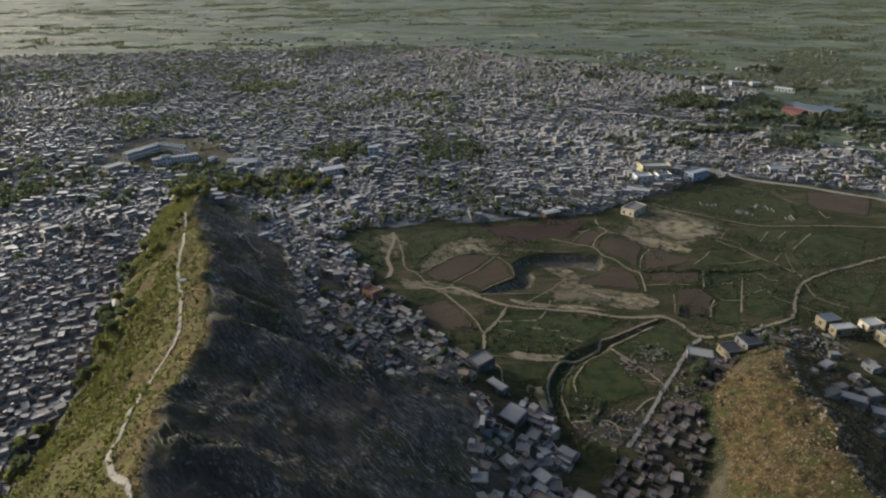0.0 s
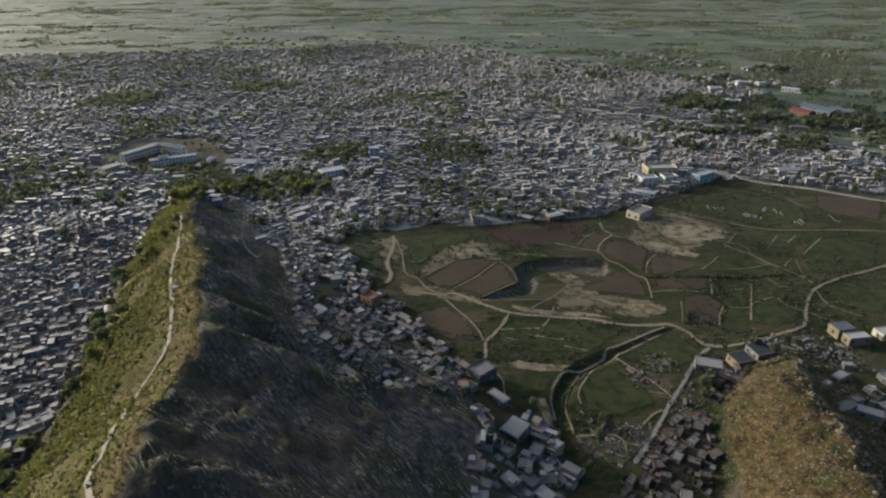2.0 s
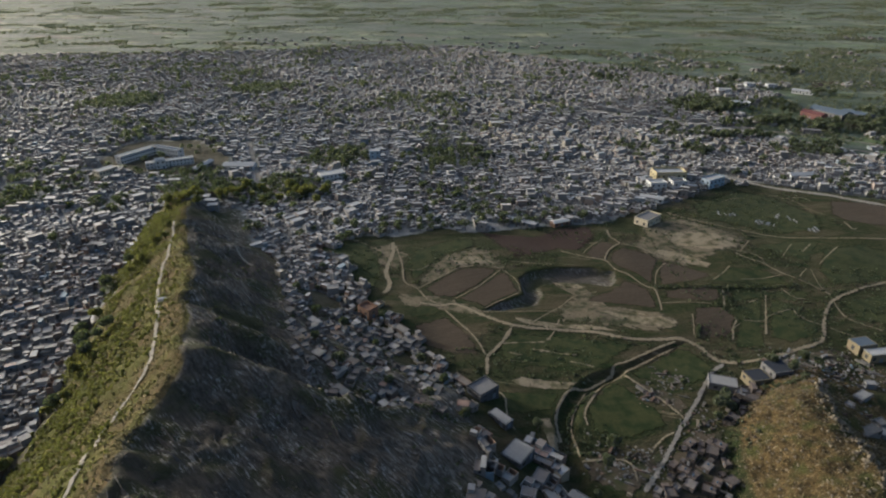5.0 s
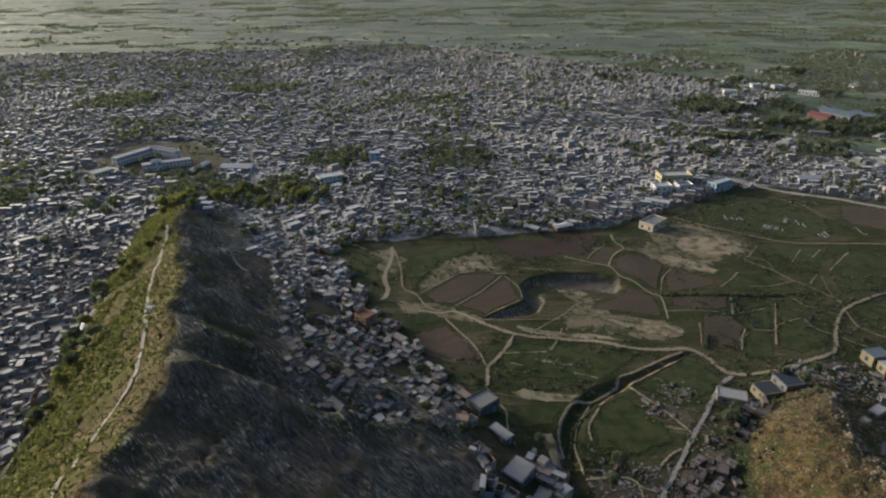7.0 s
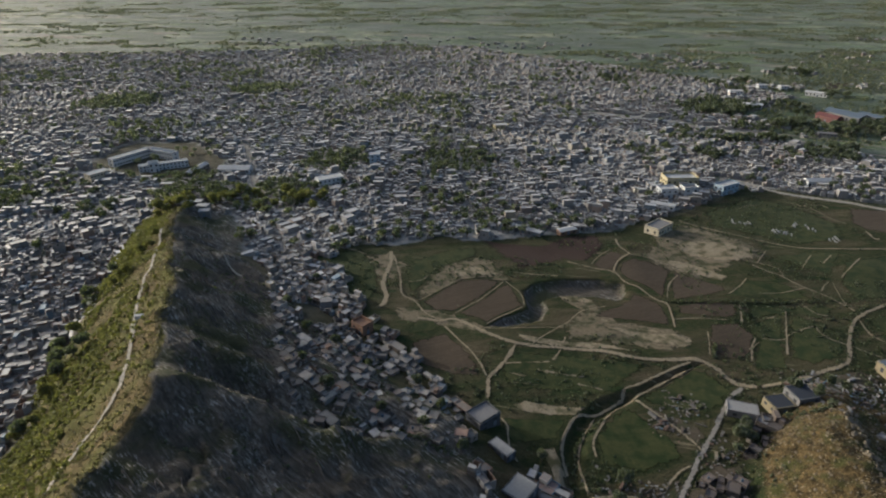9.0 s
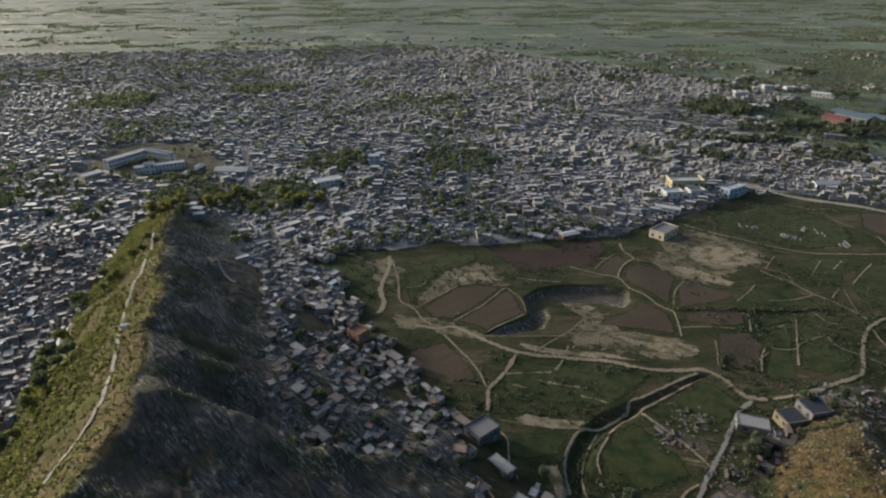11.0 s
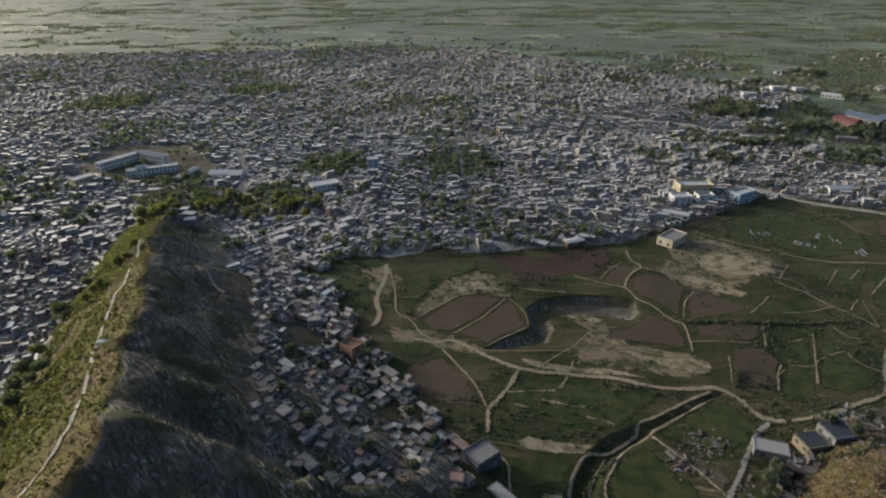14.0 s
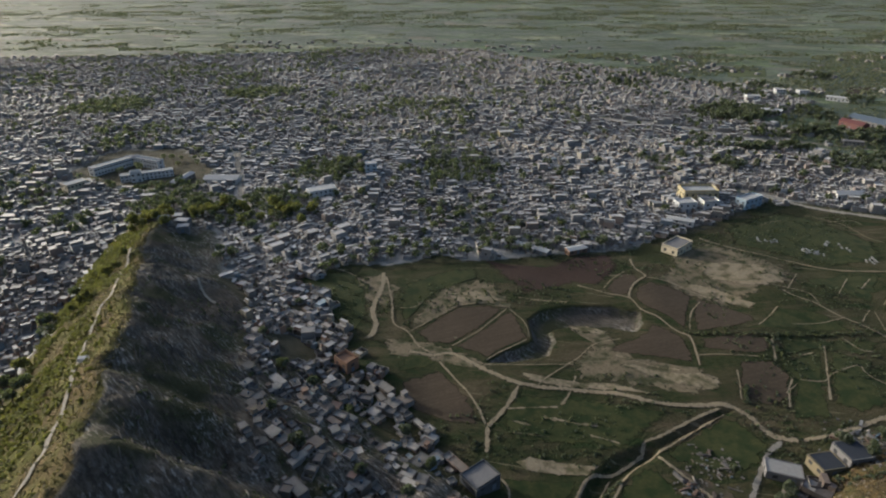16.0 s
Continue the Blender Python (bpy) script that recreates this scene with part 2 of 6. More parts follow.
DARK_SOIL = soil_material("dark trodden soil", (0.04, 0.032, 0.02), (0.082, 0.064, 0.043), green=(0.03, 0.034, 0.014), fray=2.2)
SAND_THIN = soil_material("thin sandy ground", (0.085, 0.068, 0.041), (0.16, 0.13, 0.083), green=(0.04, 0.042, 0.017), fray=3.4)
SWARD = soil_material("smooth sward", (0.05, 0.062, 0.022), (0.095, 0.105, 0.042))
BANK = soil_material("pale bank soil", (0.14, 0.114, 0.072), (0.26, 0.212, 0.14), fray=1.5)
SAND = soil_material("bare sandy ground", (0.13, 0.105, 0.067), (0.25, 0.203, 0.132), green=(0.07, 0.064, 0.03), fray=3.2)
GLASS = plain_material("dark window opening", (0.055, 0.055, 0.056), 0.25, 0.5)
DOOR = plain_material("painted steel door", (0.12, 0.14, 0.16), 0.5)
TANK = plain_material("water tank plastic", (0.06, 0.09, 0.13), 0.45)
FRAME = plain_material("window frame", (0.35, 0.33, 0.3))
BARK = plain_material("bark", (0.11, 0.085, 0.06), 0.95)
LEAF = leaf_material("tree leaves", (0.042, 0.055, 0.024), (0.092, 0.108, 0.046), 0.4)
# paler copy of the tree leaves: distance haze put into colour and sheen
LEAF_FAR = leaf_material("haze-paled leaves", (0.08, 0.092, 0.036), (0.145, 0.158, 0.066), 0.8)
HAY = leaf_material("dry grass blades", (0.09, 0.072, 0.03), (0.19, 0.15, 0.068))
LEAF_GOLD = leaf_material("scrub leaves", (0.105, 0.112, 0.022), (0.235, 0.22, 0.048))
DEBRIS = built_material("broken masonry", [(at, tuple(0.45 * v for v in c)) for at, c in WALLS], True)
LEDGE = plain_material("bare rock slab", (0.13, 0.117, 0.098), 0.95, 0.15)
STONE = plain_material("loose stone", (0.165, 0.135, 0.092), 0.95, 0.15)
# ---- the lie of the land ----
# The ridge, row by row from south to north:
# y, crest x, crest z, width of the west slope, east bench: how far out and how high, how far to the east foot
RIDGE = np.array([
    (-400, -40, 62, 72, 30, 44, 110),
    (60, -58, 62, 72, 30, 46, 106),
    (113, -76, 57.5, 70, 30, 46, 108),
    (150, -83, 50, 68, 52, 31, 122),
    (178, -85, 46, 67, 46, 28, 126),
    (212, -98, 45, 61, 42, 25, 126),
    (244, -107, 42.5, 60, 44, 16, 92),
    (290, -130, 33, 50, 38, 12.5, 74),
    (324, -146, 26, 42, 33, 11.5, 58),
    (375, -167, 19, 34, 26, 6, 48),
    (415, -178, 10, 30, 22, 4, 42),
    (470, -190, 0.5, 30, 20, 0.2, 40),
])
# The knoll: y, crest x, crest z, width of the west face, width of the east face
KNOLL = np.array([
    (60, 118, 25, 70, 80), (120, 126, 22, 44, 60), (150, 131, 20, 38, 52), (172, 135, 18.5, 36, 46),
    (197, 139, 16.5, 30, 40), (212, 148, 11, 26, 30), (228, 153, 4, 24, 26), (245, 155, 0, 22, 24),
])
# Beds of the stream, and the outline of the sunken gully
STREAM = [(111.8, 254.2), (100.7, 248.5), (88.8, 240.8), (77.5, 233.2), (71.2, 228)]
STREAM_LOW = [(74.1, 230.7), (66.9, 226.6), (59.4, 220.3), (53.5, 214.1), (49.4, 205.3), (46.5, 195.8), (44.9, 185), (46.5, 175.5), (45.7, 165.3)]
GULLY = [(17.1, 280.2), (27.6, 288.7), (41.5, 298.3), (40.9, 315.2), (47.3, 324.4), (65.8, 329.7), (84.4, 329.9), (98, 325.1), (96.4, 314.2), (90.3, 306.1), (77.3, 310.4), (59.8, 310.2), (52.7, 305.6), (53.2, 296.9), (48.6, 287.5), (43.2, 283.4), (28.4, 280.3)]


def rows_at(table, y):
    return [np.interp(y, table[:, 0], table[:, k]) for k in range(1, table.shape[1])]


def ease(t):
    t = np.clip(t, 0, 1)
    return t * t * (3 - 2 * t)


def lattice(x, y, seed):
    """Smooth value noise of -1 to 1, one cell wide each metre, for arrays."""
    xi, yi = np.floor(x), np.floor(y)
    fx, fy = x - xi, y - yi
    fx, fy = fx * fx * (3 - 2 * fx), fy * fy * (3 - 2 * fy)

    def corner(a, b):
        h = np.sin(a * 127.1 + b * 311.7 + seed * 74.7) * 43758.5453
        return 2 * (h - np.floor(h)) - 1
    low = corner(xi, yi) * (1 - fx) + corner(xi + 1, yi) * fx
    high = corner(xi, yi + 1) * (1 - fx) + corner(xi + 1, yi + 1) * fx
    return low * (1 - fy) + high * fy


def fractal(x, y, size, seed, octaves=3):
    total, gain = 0, 1.0
    for k in range(octaves):
        total = total + gain * lattice(x / size + 17.3 * k, y / size - 9.1 * k, seed + k)
        size, gain = size / 2.1, gain * 0.5
    return total


def from_line(x, y, points):
    """Distance of each place from a line of points."""
    best = np.full(np.shape(x), 1e9)
    for (ax, ay), (bx, by) in zip(points[:-1], points[1:]):
        dx, dy = bx - ax, by - ay
        t = np.clip(((x - ax) * dx + (y - ay) * dy) / (dx * dx + dy * dy), 0, 1)
        best = np.minimum(best, np.hypot(x - ax - t * dx, y - ay - t * dy))
    return best


def land(x, y):
    """Height of the ground, with the covers rock, dry grass and built-over earth, as arrays of 0 to 1."""
    x, y = np.asarray(x, float), np.asarray(y, float)
    xc, zc, west, bench, bench_z, foot = rows_at(RIDGE, y)
    xc = xc + 2.2 * lattice(y / 17.0, y * 0, 3) + 1.0 * lattice(y / 6.0, y * 0, 4)
    zc = zc + 1.1 * lattice(y / 14.0, y * 0, 5) * (zc > 3)
    d = x - xc
    u = np.clip(-d / west, 0, 1)
    left = zc * (1 - u) ** 0.95
    v = np.clip(d / bench, 0, 1)
    w = np.clip((d - bench) / np.maximum(foot - bench, 1), 0, 1)
    right = zc + (bench_z - zc) * (0.55 * v + 0.45 * ease(v)) - bench_z * (0.75 * w + 0.25 * ease(w))
    z = np.where(d < 0, left, right)
    on_ridge = (d > -west) & (d < foot) & (y < 470)
    rock = ease((d - 0.5) / 4) * ease((bench * 1.05 - d) / 9) * ease(zc / 10)
    near = ease((205 - y) / 25)
    rock = np.maximum(rock, 0.72 * ease((d - 1) / 4) * ease((foot * 0.86 - d) / 10) * ease(zc / 10))
    rock = np.maximum(rock, near * ease((d - 1) / 4) * ease((bench + 36 - d) / 12))
    grass = ease((west - 4 - np.abs(d)) / 10) * (d < 2) * ease(zc / 8)
    # the spur over the huts, the hollow behind it
    for line, lift, wide in (([(-80, 180), (-68, 182), (-54, 181), (-40, 178), (-28, 178)], 4.5, 6.0), ([(-28, 178), (-12, 192), (1, 194)], 2.6, 6.0),
                             ([(-64, 112), (-50, 113), (-38, 111)], 4.0, 4.5), ([(-66, 198), (-46, 195), (-30, 190), (-16, 200)], -5.5, 9.0),
                             ([(-64, 126), (-46, 125), (-30, 126)], -2.5, 7.0), ([(-70, 160), (-44, 160)], -2.5, 10.0)):
        z = z + lift * np.exp(-(from_line(x, y, line) / wide) ** 2)
    # beds of rock standing on edge, slanting down the east face
    along = (x * 0.5 + y * 0.87)
    along = along + 3.5 * fractal(x, y, 11, 13, 3)
    broken = ease(0.5 + 1.2 * fractal(x, y, 13, 14, 3))
    strata = lattice(along / 3.4, d / 9.0, 11) + 0.6 * lattice(along / 1.6, d / 5.0, 12)
    z = z + rock * (1.6 * strata * broken + 1.7 * fractal(x, y, 14, 21, 4))
    z = z + grass * 0.55 * fractal(x, y, 7, 31, 3)
    # the knoll
    kx, kz, kw, ke = rows_at(KNOLL, y)
    kx = kx + 1.8 * lattice(y / 12.0, y * 0, 8)
    kd = x - kx
    k = np.where(kd < 0, 1 - np.clip(-kd / kw, 0, 1), 1 - np.clip(kd / ke, 0, 1))
    lump = kz * np.where(kd < 0, np.sin(k * 1.5708), k ** 1.5)
    stony = ease(k * 4) * ease(kz / 6)
    z = np.maximum(z, 0) + lump + stony * (0.9 * fractal(x, y, 5, 41, 3) + 0.5 * lattice(x / 2.0, y / 2.0, 44))
    # the plain rolls a little; the beds are cut into it
    fields = ease((x + 70) / 30) * ease((430 - y) / 30) * ease((y - 150) / 30)
    z = z + fields * (1 - ease(lump / 4)) * 0.8 * fractal(x, y, 34, 51, 2)
    for bed, half, deep in ((STREAM, 1.3, 1.0), (STREAM_LOW, 4.4, 2.0)):
        far = from_line(x, y, bed) + 0.55 * fractal(x, y, 5, 61, 2)
        z = z - deep * (1 - ease((far - half * 0.35) / (half * 0.75)))
    rim = from_line(x, y, GULLY + GULLY[:1]) + 0.7 * fractal(x, y, 6, 62, 2)
    sunk = np.where(inside(x, y, GULLY), ease(rim / 4.0), 0)
    z = z - 3.6 * sunk
    rock = np.maximum(rock, 0.75 * ease(sunk * 4))
    return z, rock, grass, stony, fields


def graded(core, grow, low, high):
    """Grid lines: even steps over the core stretches, ever wider steps outside them."""
    lines = []
    for a, b, step in core:
        lines += list(np.arange(a, b, step))
    lines.append(core[-1][1])
    step = core[0][2]
    while lines[0] > low:
        step *= grow
        lines.insert(0, lines[0] - step)
    step = core[-1][2]
    while lines[-1] < high:
        step *= grow
        lines.append(lines[-1] + step)
    return np.array(lines)


def inside(x, y, corners):
    """Which places lie in a polygon."""
    hit = np.zeros(np.shape(x), bool)
    for (ax, ay), (bx, by) in zip(corners, corners[1:] + corners[:1]):
        if ay != by:
            hit ^= ((ay > y) != (by > y)) & (x < (bx - ax) * (y - ay) / (by - ay) + ax)
    return hit


# open land between the ridge, the knoll and the town
COMMON = [(-62, 352), (-40, 292), (-14, 262), (18, 214), (46, 186), (52, 140), (70, 120), (95, 150), (140, 225), (230, 235), (330, 330),
          (340, 415), (255, 458), (222, 468), (180, 430), (150, 405), (110, 392), (60, 385), (-5, 372), (-60, 368)]
# the main road along the town's edge
ROAD = [(40, 800), (90, 764), (132, 741), (175, 700), (219, 680), (252, 654), (287, 628), (321, 608), (347, 578), (380, 551), (440, 512), (520, 470)]
# the road between the houses and the fields, and a straight street
FIELD_ROAD = [(212, 491), (231, 476), (252, 457), (281, 444), (303, 429), (332, 410)]
STREET = [(-149, 473), (-164, 514), (-176, 544), (-190, 583)]
# limits of the built-up town
TOWN = [(-900, 120), (-600, 40), (-140, 60), (-160, 160), (-165, 260), (-150, 330), (-62, 352), (-60, 368), (110, 395), (222, 468), (345, 425), (390, 520), (310, 600),
        (318, 700), (420, 790), (370, 880), (260, 1010), (120, 1120), (40, 1240), (-160, 1250), (-420, 1180), (-760, 1150), (-1200, 1000)]


# grounds of the college
CAMPUS = [(-310, 585), (-250, 600), (-195, 540), (-190, 500), (-245, 488), (-310, 520)]
# the huts between the ridge and the open land
SLUM = [(-58, 334), (-42, 300), (-34, 284), (-14, 258), (10, 224), (24, 208), (41, 184), (44, 165), (47, 138), (10, 138), (8, 165), (2, 190), (-18, 188), (-34, 188), (-46, 196), (-57, 205),
        (-62, 225), (-70, 250), (-84, 290), (-99, 336), (-121, 364), (-85, 366)]


def mesh_of(name, verts, faces, materials, slots=None, smooth=False):
    me = bpy.data.meshes.new(name)
    me.from_pydata(verts, [], faces)
    for mat in materials:
        me.materials.append(mat)
    if slots is not None:
        me.polygons.foreach_set("material_index", np.asarray(slots, np.int32))
    if smooth:
        me.polygons.foreach_set("use_smooth", np.ones(len(me.polygons), bool))
    return me


def ground():
    xs = graded([(-205, 60, 1.0), (60, 262, 1.4)], 1.065, -4600, 4600)
    ys = graded([(84, 345, 1.0), (345, 470, 1.6)], 1.065, -1800, 4800)
    x, y = np.meshgrid(xs, ys)
    z, rock, grass, stony, fields = land(x, y)
    nx, ny = len(xs), len(ys)
    index = np.arange(nx * ny).reshape(ny, nx)
    quads = np.stack([index[:-1, :-1], index[:-1, 1:], index[1:, 1:], index[1:, :-1]], -1).reshape(-1, 4)
    me = bpy.data.meshes.new("ground")
    me.vertices.add(nx * ny)
    me.vertices.foreach_set("co", np.stack([x, y, z], -1).ravel())
    me.loops.add(quads.size)
    me.loops.foreach_set("vertex_index", quads.ravel().astype(np.int32))
    me.polygons.add(len(quads))
    me.polygons.foreach_set("loop_start", np.arange(0, quads.size, 4, dtype=np.int32))
    me.update(calc_edges=True)
    me.polygons.foreach_set("use_smooth", np.ones(len(quads), bool))
    wx, wy = x + 12 * fractal(x, y, 50, 71, 3), y + 12 * fractal(x, y, 50, 72, 3)
    town = (inside(wx, wy, TOWN) & ~inside(x, y, CAMPUS) & ~inside(x, y, COMMON)).astype(float) * (1 - grass) * (1 - rock)
    common = inside(wx, wy, COMMON).astype(float)
    farm = np.clip(1 - town - common, 0, 1) * ~inside(x, y, CAMPUS) * (1 - grass) * (1 - rock) * ease(((np.maximum(y - 470, x - 262)) / 30))
    one = np.ones_like(x)
    for name, parts in (("cover", (rock, grass, stony)), ("use", (np.maximum(common, fields * (1 - town)), town, farm))):
        layer = me.attributes.new(name, "FLOAT_COLOR", "POINT")
        layer.data.foreach_set("color", np.stack([*parts, one], -1).ravel().astype(np.float32))
    me.materials.append(EARTH)
    return tagged(new("ground", me), "rolling dry ground with a rocky ridge and knoll", "ground", kind="structure")


ground()


TABLE_X, TABLE_Y = np.arange(-300, 345, 1.0), np.arange(60, 500, 1.0)
TABLE = land(*np.meshgrid(TABLE_X, TABLE_Y))[0].tolist()


def height(x, y):
    """Height of the ground at one place: from a table where the land is uneven."""
    i, j = x + 300.0, y - 60.0
    if not (0 <= i < len(TABLE_X) - 1 and 0 <= j < len(TABLE_Y) - 1):
        return 0.0
    a, b = int(i), int(j)
    i, j = i - a, j - b
    low, high = TABLE[b], TABLE[b + 1]
    return (low[a] * (1 - i) + low[a + 1] * i) * (1 - j) + (high[a] * (1 - i) + high[a + 1] * i) * j


def spline(points, step):
    """Places every step metres along a smooth line through the points."""
    p = [Vector(a) for a in points]
    p = [2 * p[0] - p[1], *p, 2 * p[-1] - p[-2]]
    out = []
    for a, b, c, d in zip(p, p[1:], p[2:], p[3:]):
        n = max(2, int((c - b).length / step))
        for k in range(n):
            t = k / n
            out.append(0.5 * (2 * b + (c - a) * t + (2 * a - 5 * b + 4 * c - d) * t * t + (3 * b - a - 3 * c + d) * t ** 3))
    out.append(p[-2])
    return out


def rim_layer(me, values):
    """How far inside its edge each corner of a patch lies, 0 to 1."""
    layer = me.attributes.new("rim", "FLOAT", "POINT")
    layer.data.foreach_set("value", np.asarray(values, np.float32))


def path(name, points, width, label, material, lift=0.3, ragged=0.35):
    """A strip of worn ground that follows the land."""
    line = spline(points, 1.2)
    n, across = len(line), 5
    xy = []
    for k, a in enumerate(line):
        way = (line[min(k + 1, n - 1)] - line[max(k - 1, 0)]).normalized()
        side = Vector((-way.y, way.x))
        half = width * 0.5 * (1 + ragged * (noise.noise((a.x * 0.12, a.y * 0.12, 3.0)) + 0.8 * noise.noise((a.x * 0.5, a.y * 0.5, 13.0))))
        off = ragged * width * 0.35 * noise.noise((a.x * 0.2, a.y * 0.2, 9.0))
        for j in range(across):
            q = a + side * (half * (2 * j / (across - 1) - 1) + off)
            xy.append((q.x, q.y))
    xy = np.array(xy)
    z = land(xy[:, 0], xy[:, 1])[0] + lift
    faces = [(k * across + j, k * across + j + 1, (k + 1) * across + j + 1, (k + 1) * across + j) for k in range(n - 1) for j in range(across - 1)]
    me = mesh_of(name, np.column_stack([xy, z]).tolist(), [f[::-1] for f in faces], [material], smooth=True)
    ends = np.minimum(1, np.minimum(np.arange(n), np.arange(n)[::-1]) / 1.2)
    rim_layer(me, (np.array([0, 0.62, 1, 0.62, 0])[None, :] * ends[:, None]).ravel())
    return tagged(new(name, me), label, "path", kind="structure")


def plot(name, corners, material, label, lift=0.14, ragged=1.0):
    """A field or bare patch that follows the land, its edge uneven."""
    ring = []
    for a, b in zip(corners, corners[1:] + corners[:1]):
        a, b = Vector(a), Vector(b)
        count = max(2, int((b - a).length / 1.4))
        ring += [a.lerp(b, k / count) for k in range(count)]
    cx, cy = sum(p[0] for p in corners) / len(corners), sum(p[1] for p in corners) / len(corners)
    n, rings = len(ring), max(14, int(max((Vector(p) - Vector((cx, cy))).length for p in corners) / 1.6))
    xy = [(cx, cy)]
    for r in range(1, rings + 1):
        for a in ring:
            f = r / rings
            q = Vector((cx, cy)) + (a - Vector((cx, cy))) * f
            push = ragged * f * noise.noise((a.x * 0.3, a.y * 0.3, 5.0)) * 1.6
            q += (a - Vector((cx, cy))).normalized() * push
            xy.append((q.x, q.y))
    xy = np.array(xy)
    z = land(xy[:, 0], xy[:, 1])[0] + lift
    faces = [(0, 1 + k, 1 + (k + 1) % n) for k in range(n)]
    for r in range(rings - 1):
        a, b = 1 + r * n, 1 + (r + 1) * n
        faces += [(a + k, b + k, b + (k + 1) % n, a + (k + 1) % n) for k in range(n)]
    me = mesh_of(name, np.column_stack([xy, z]).tolist(), faces, [material], smooth=True)
    rim_layer(me, np.concatenate([[1.0], *[np.full(n, min(1.0, (rings - r) / (0.18 * rings))) for r in range(1, rings + 1)]]))
    return tagged(new(name, me), label, "field", kind="structure")

# ---- fields ----
for corners in (
        [(129.9, 391.8), (158, 405.6), (172.4, 390.5), (190.7, 371.7), (188.7, 356.5), (164.6, 345.5), (138.2, 325.5), (124, 338.3), (109.6, 355.6), (122.8, 367)],
        [(58.2, 309.6), (76.6, 307), (76.4, 298.8), (62.3, 290.7), (54.5, 275.9), (59, 271.4), (81.1, 266.3), (104.8, 261.1), (116.7, 269.9), (110.7, 279), (85.9, 286), (77, 295.1)],
        [(-27.6, 300.1), (-4.5, 296.1), (17.7, 284.1), (25.4, 275.5), (17.4, 275.4), (1.4, 280.9), (-12.2, 283.7), (-23.4, 286.5)],
        [(-2.7, 343.6), (20.2, 354.6), (31.2, 344), (36, 324.3), (25.5, 329.2), (8.5, 326.5), (-10.7, 308.8), (-15.3, 311.6)],
        [(-49.6, 353.8), (-33.5, 359.2), (-22.2, 343.4), (-26.8, 323.5), (-38.3, 329.8)]):
    plot("bare_ground", corners, SAND_THIN, "pale worn bare ground with patchy grass", lift=0.1, ragged=2.5)
for corners in (
        [(-83, 360.9), (-51.2, 365.1), (-40, 343.2), (-34.7, 317.3), (-38, 302.8), (-49.5, 311.2), (-66.2, 336)],
        [(-20.1, 316.3), (-22.9, 336.5), (-17.7, 350.5), (3.6, 365.7), (18, 368.2), (20.3, 356.8), (0.4, 346.4), (-9.4, 331.4), (-13.7, 318.8), (-18.5, 310.4)],
        [(25.3, 254.6), (32.5, 260.5), (54.5, 260), (78.2, 254.5), (89.9, 252.7), (80, 242.9), (67.7, 232), (50.4, 234.5), (27.5, 234.9), (23.4, 242.8)],
        [(78.5, 230.1), (87.5, 236.5), (107.2, 250.2), (112.9, 249.5), (119, 236.2), (111, 226.6), (102.4, 221), (90.7, 225), (82.4, 226.8)],
        [(56.6, 206.8), (64.8, 219.5), (73.8, 226), (77.2, 220), (86.1, 204.5), (86.3, 197.7), (70.4, 191.6), (56.6, 194.4)],
        [(145.2, 284.3), (167.5, 296.2), (156.1, 272.7), (148.8, 255.5), (148.3, 249.6), (132.7, 248.2), (136.1, 255.3), (146.4, 271.7)],
        [(170.1, 294.2), (185.2, 287.3), (176.1, 283.3), (175.8, 273.9), (181.5, 267.7), (176.1, 258.4), (159.8, 252.5), (152.6, 257.2)],
        [(150.8, 301.3), (180, 301.2), (197.1, 299.8), (183.3, 289.3), (172.4, 298.4), (171, 300), (147.3, 289.3)],
        [(148.5, 313.6), (162.7, 327.7), (182.8, 324.2), (186.6, 314.1), (189.4, 308.4), (158.7, 310.3), (138.5, 308.9)],
        [(174.3, 425.1), (222.3, 455.7), (242.8, 439.2), (258.6, 404.7), (246.8, 377.9), (216.7, 372.8), (192.4, 387.3), (169.9, 402.9)],
        [(190.4, 358.7), (213.5, 363.4), (234.6, 363.7), (213.7, 334.1), (202.4, 341.9)],
        [(229.2, 351.9), (258.4, 359.5), (273.1, 346.8), (251, 314.9), (225.6, 307.8), (208.3, 306.5), (211.5, 325.2)],
        [(203.2, 289.5), (228.2, 298.1), (246.7, 293.1), (219.7, 262.7), (204.9, 275.2)],
        [(-16.5, 274), (-0.7, 280.9), (-4.1, 285.8), (-13.8, 286.7)],
        [(21.8, 217.6), (39, 217.2), (48.8, 218), (42.9, 207.2), (25, 203)]):
    plot("grass_field", corners, GREEN, "dark green rough grass field with bare streaks", lift=0.12, ragged=1.6)
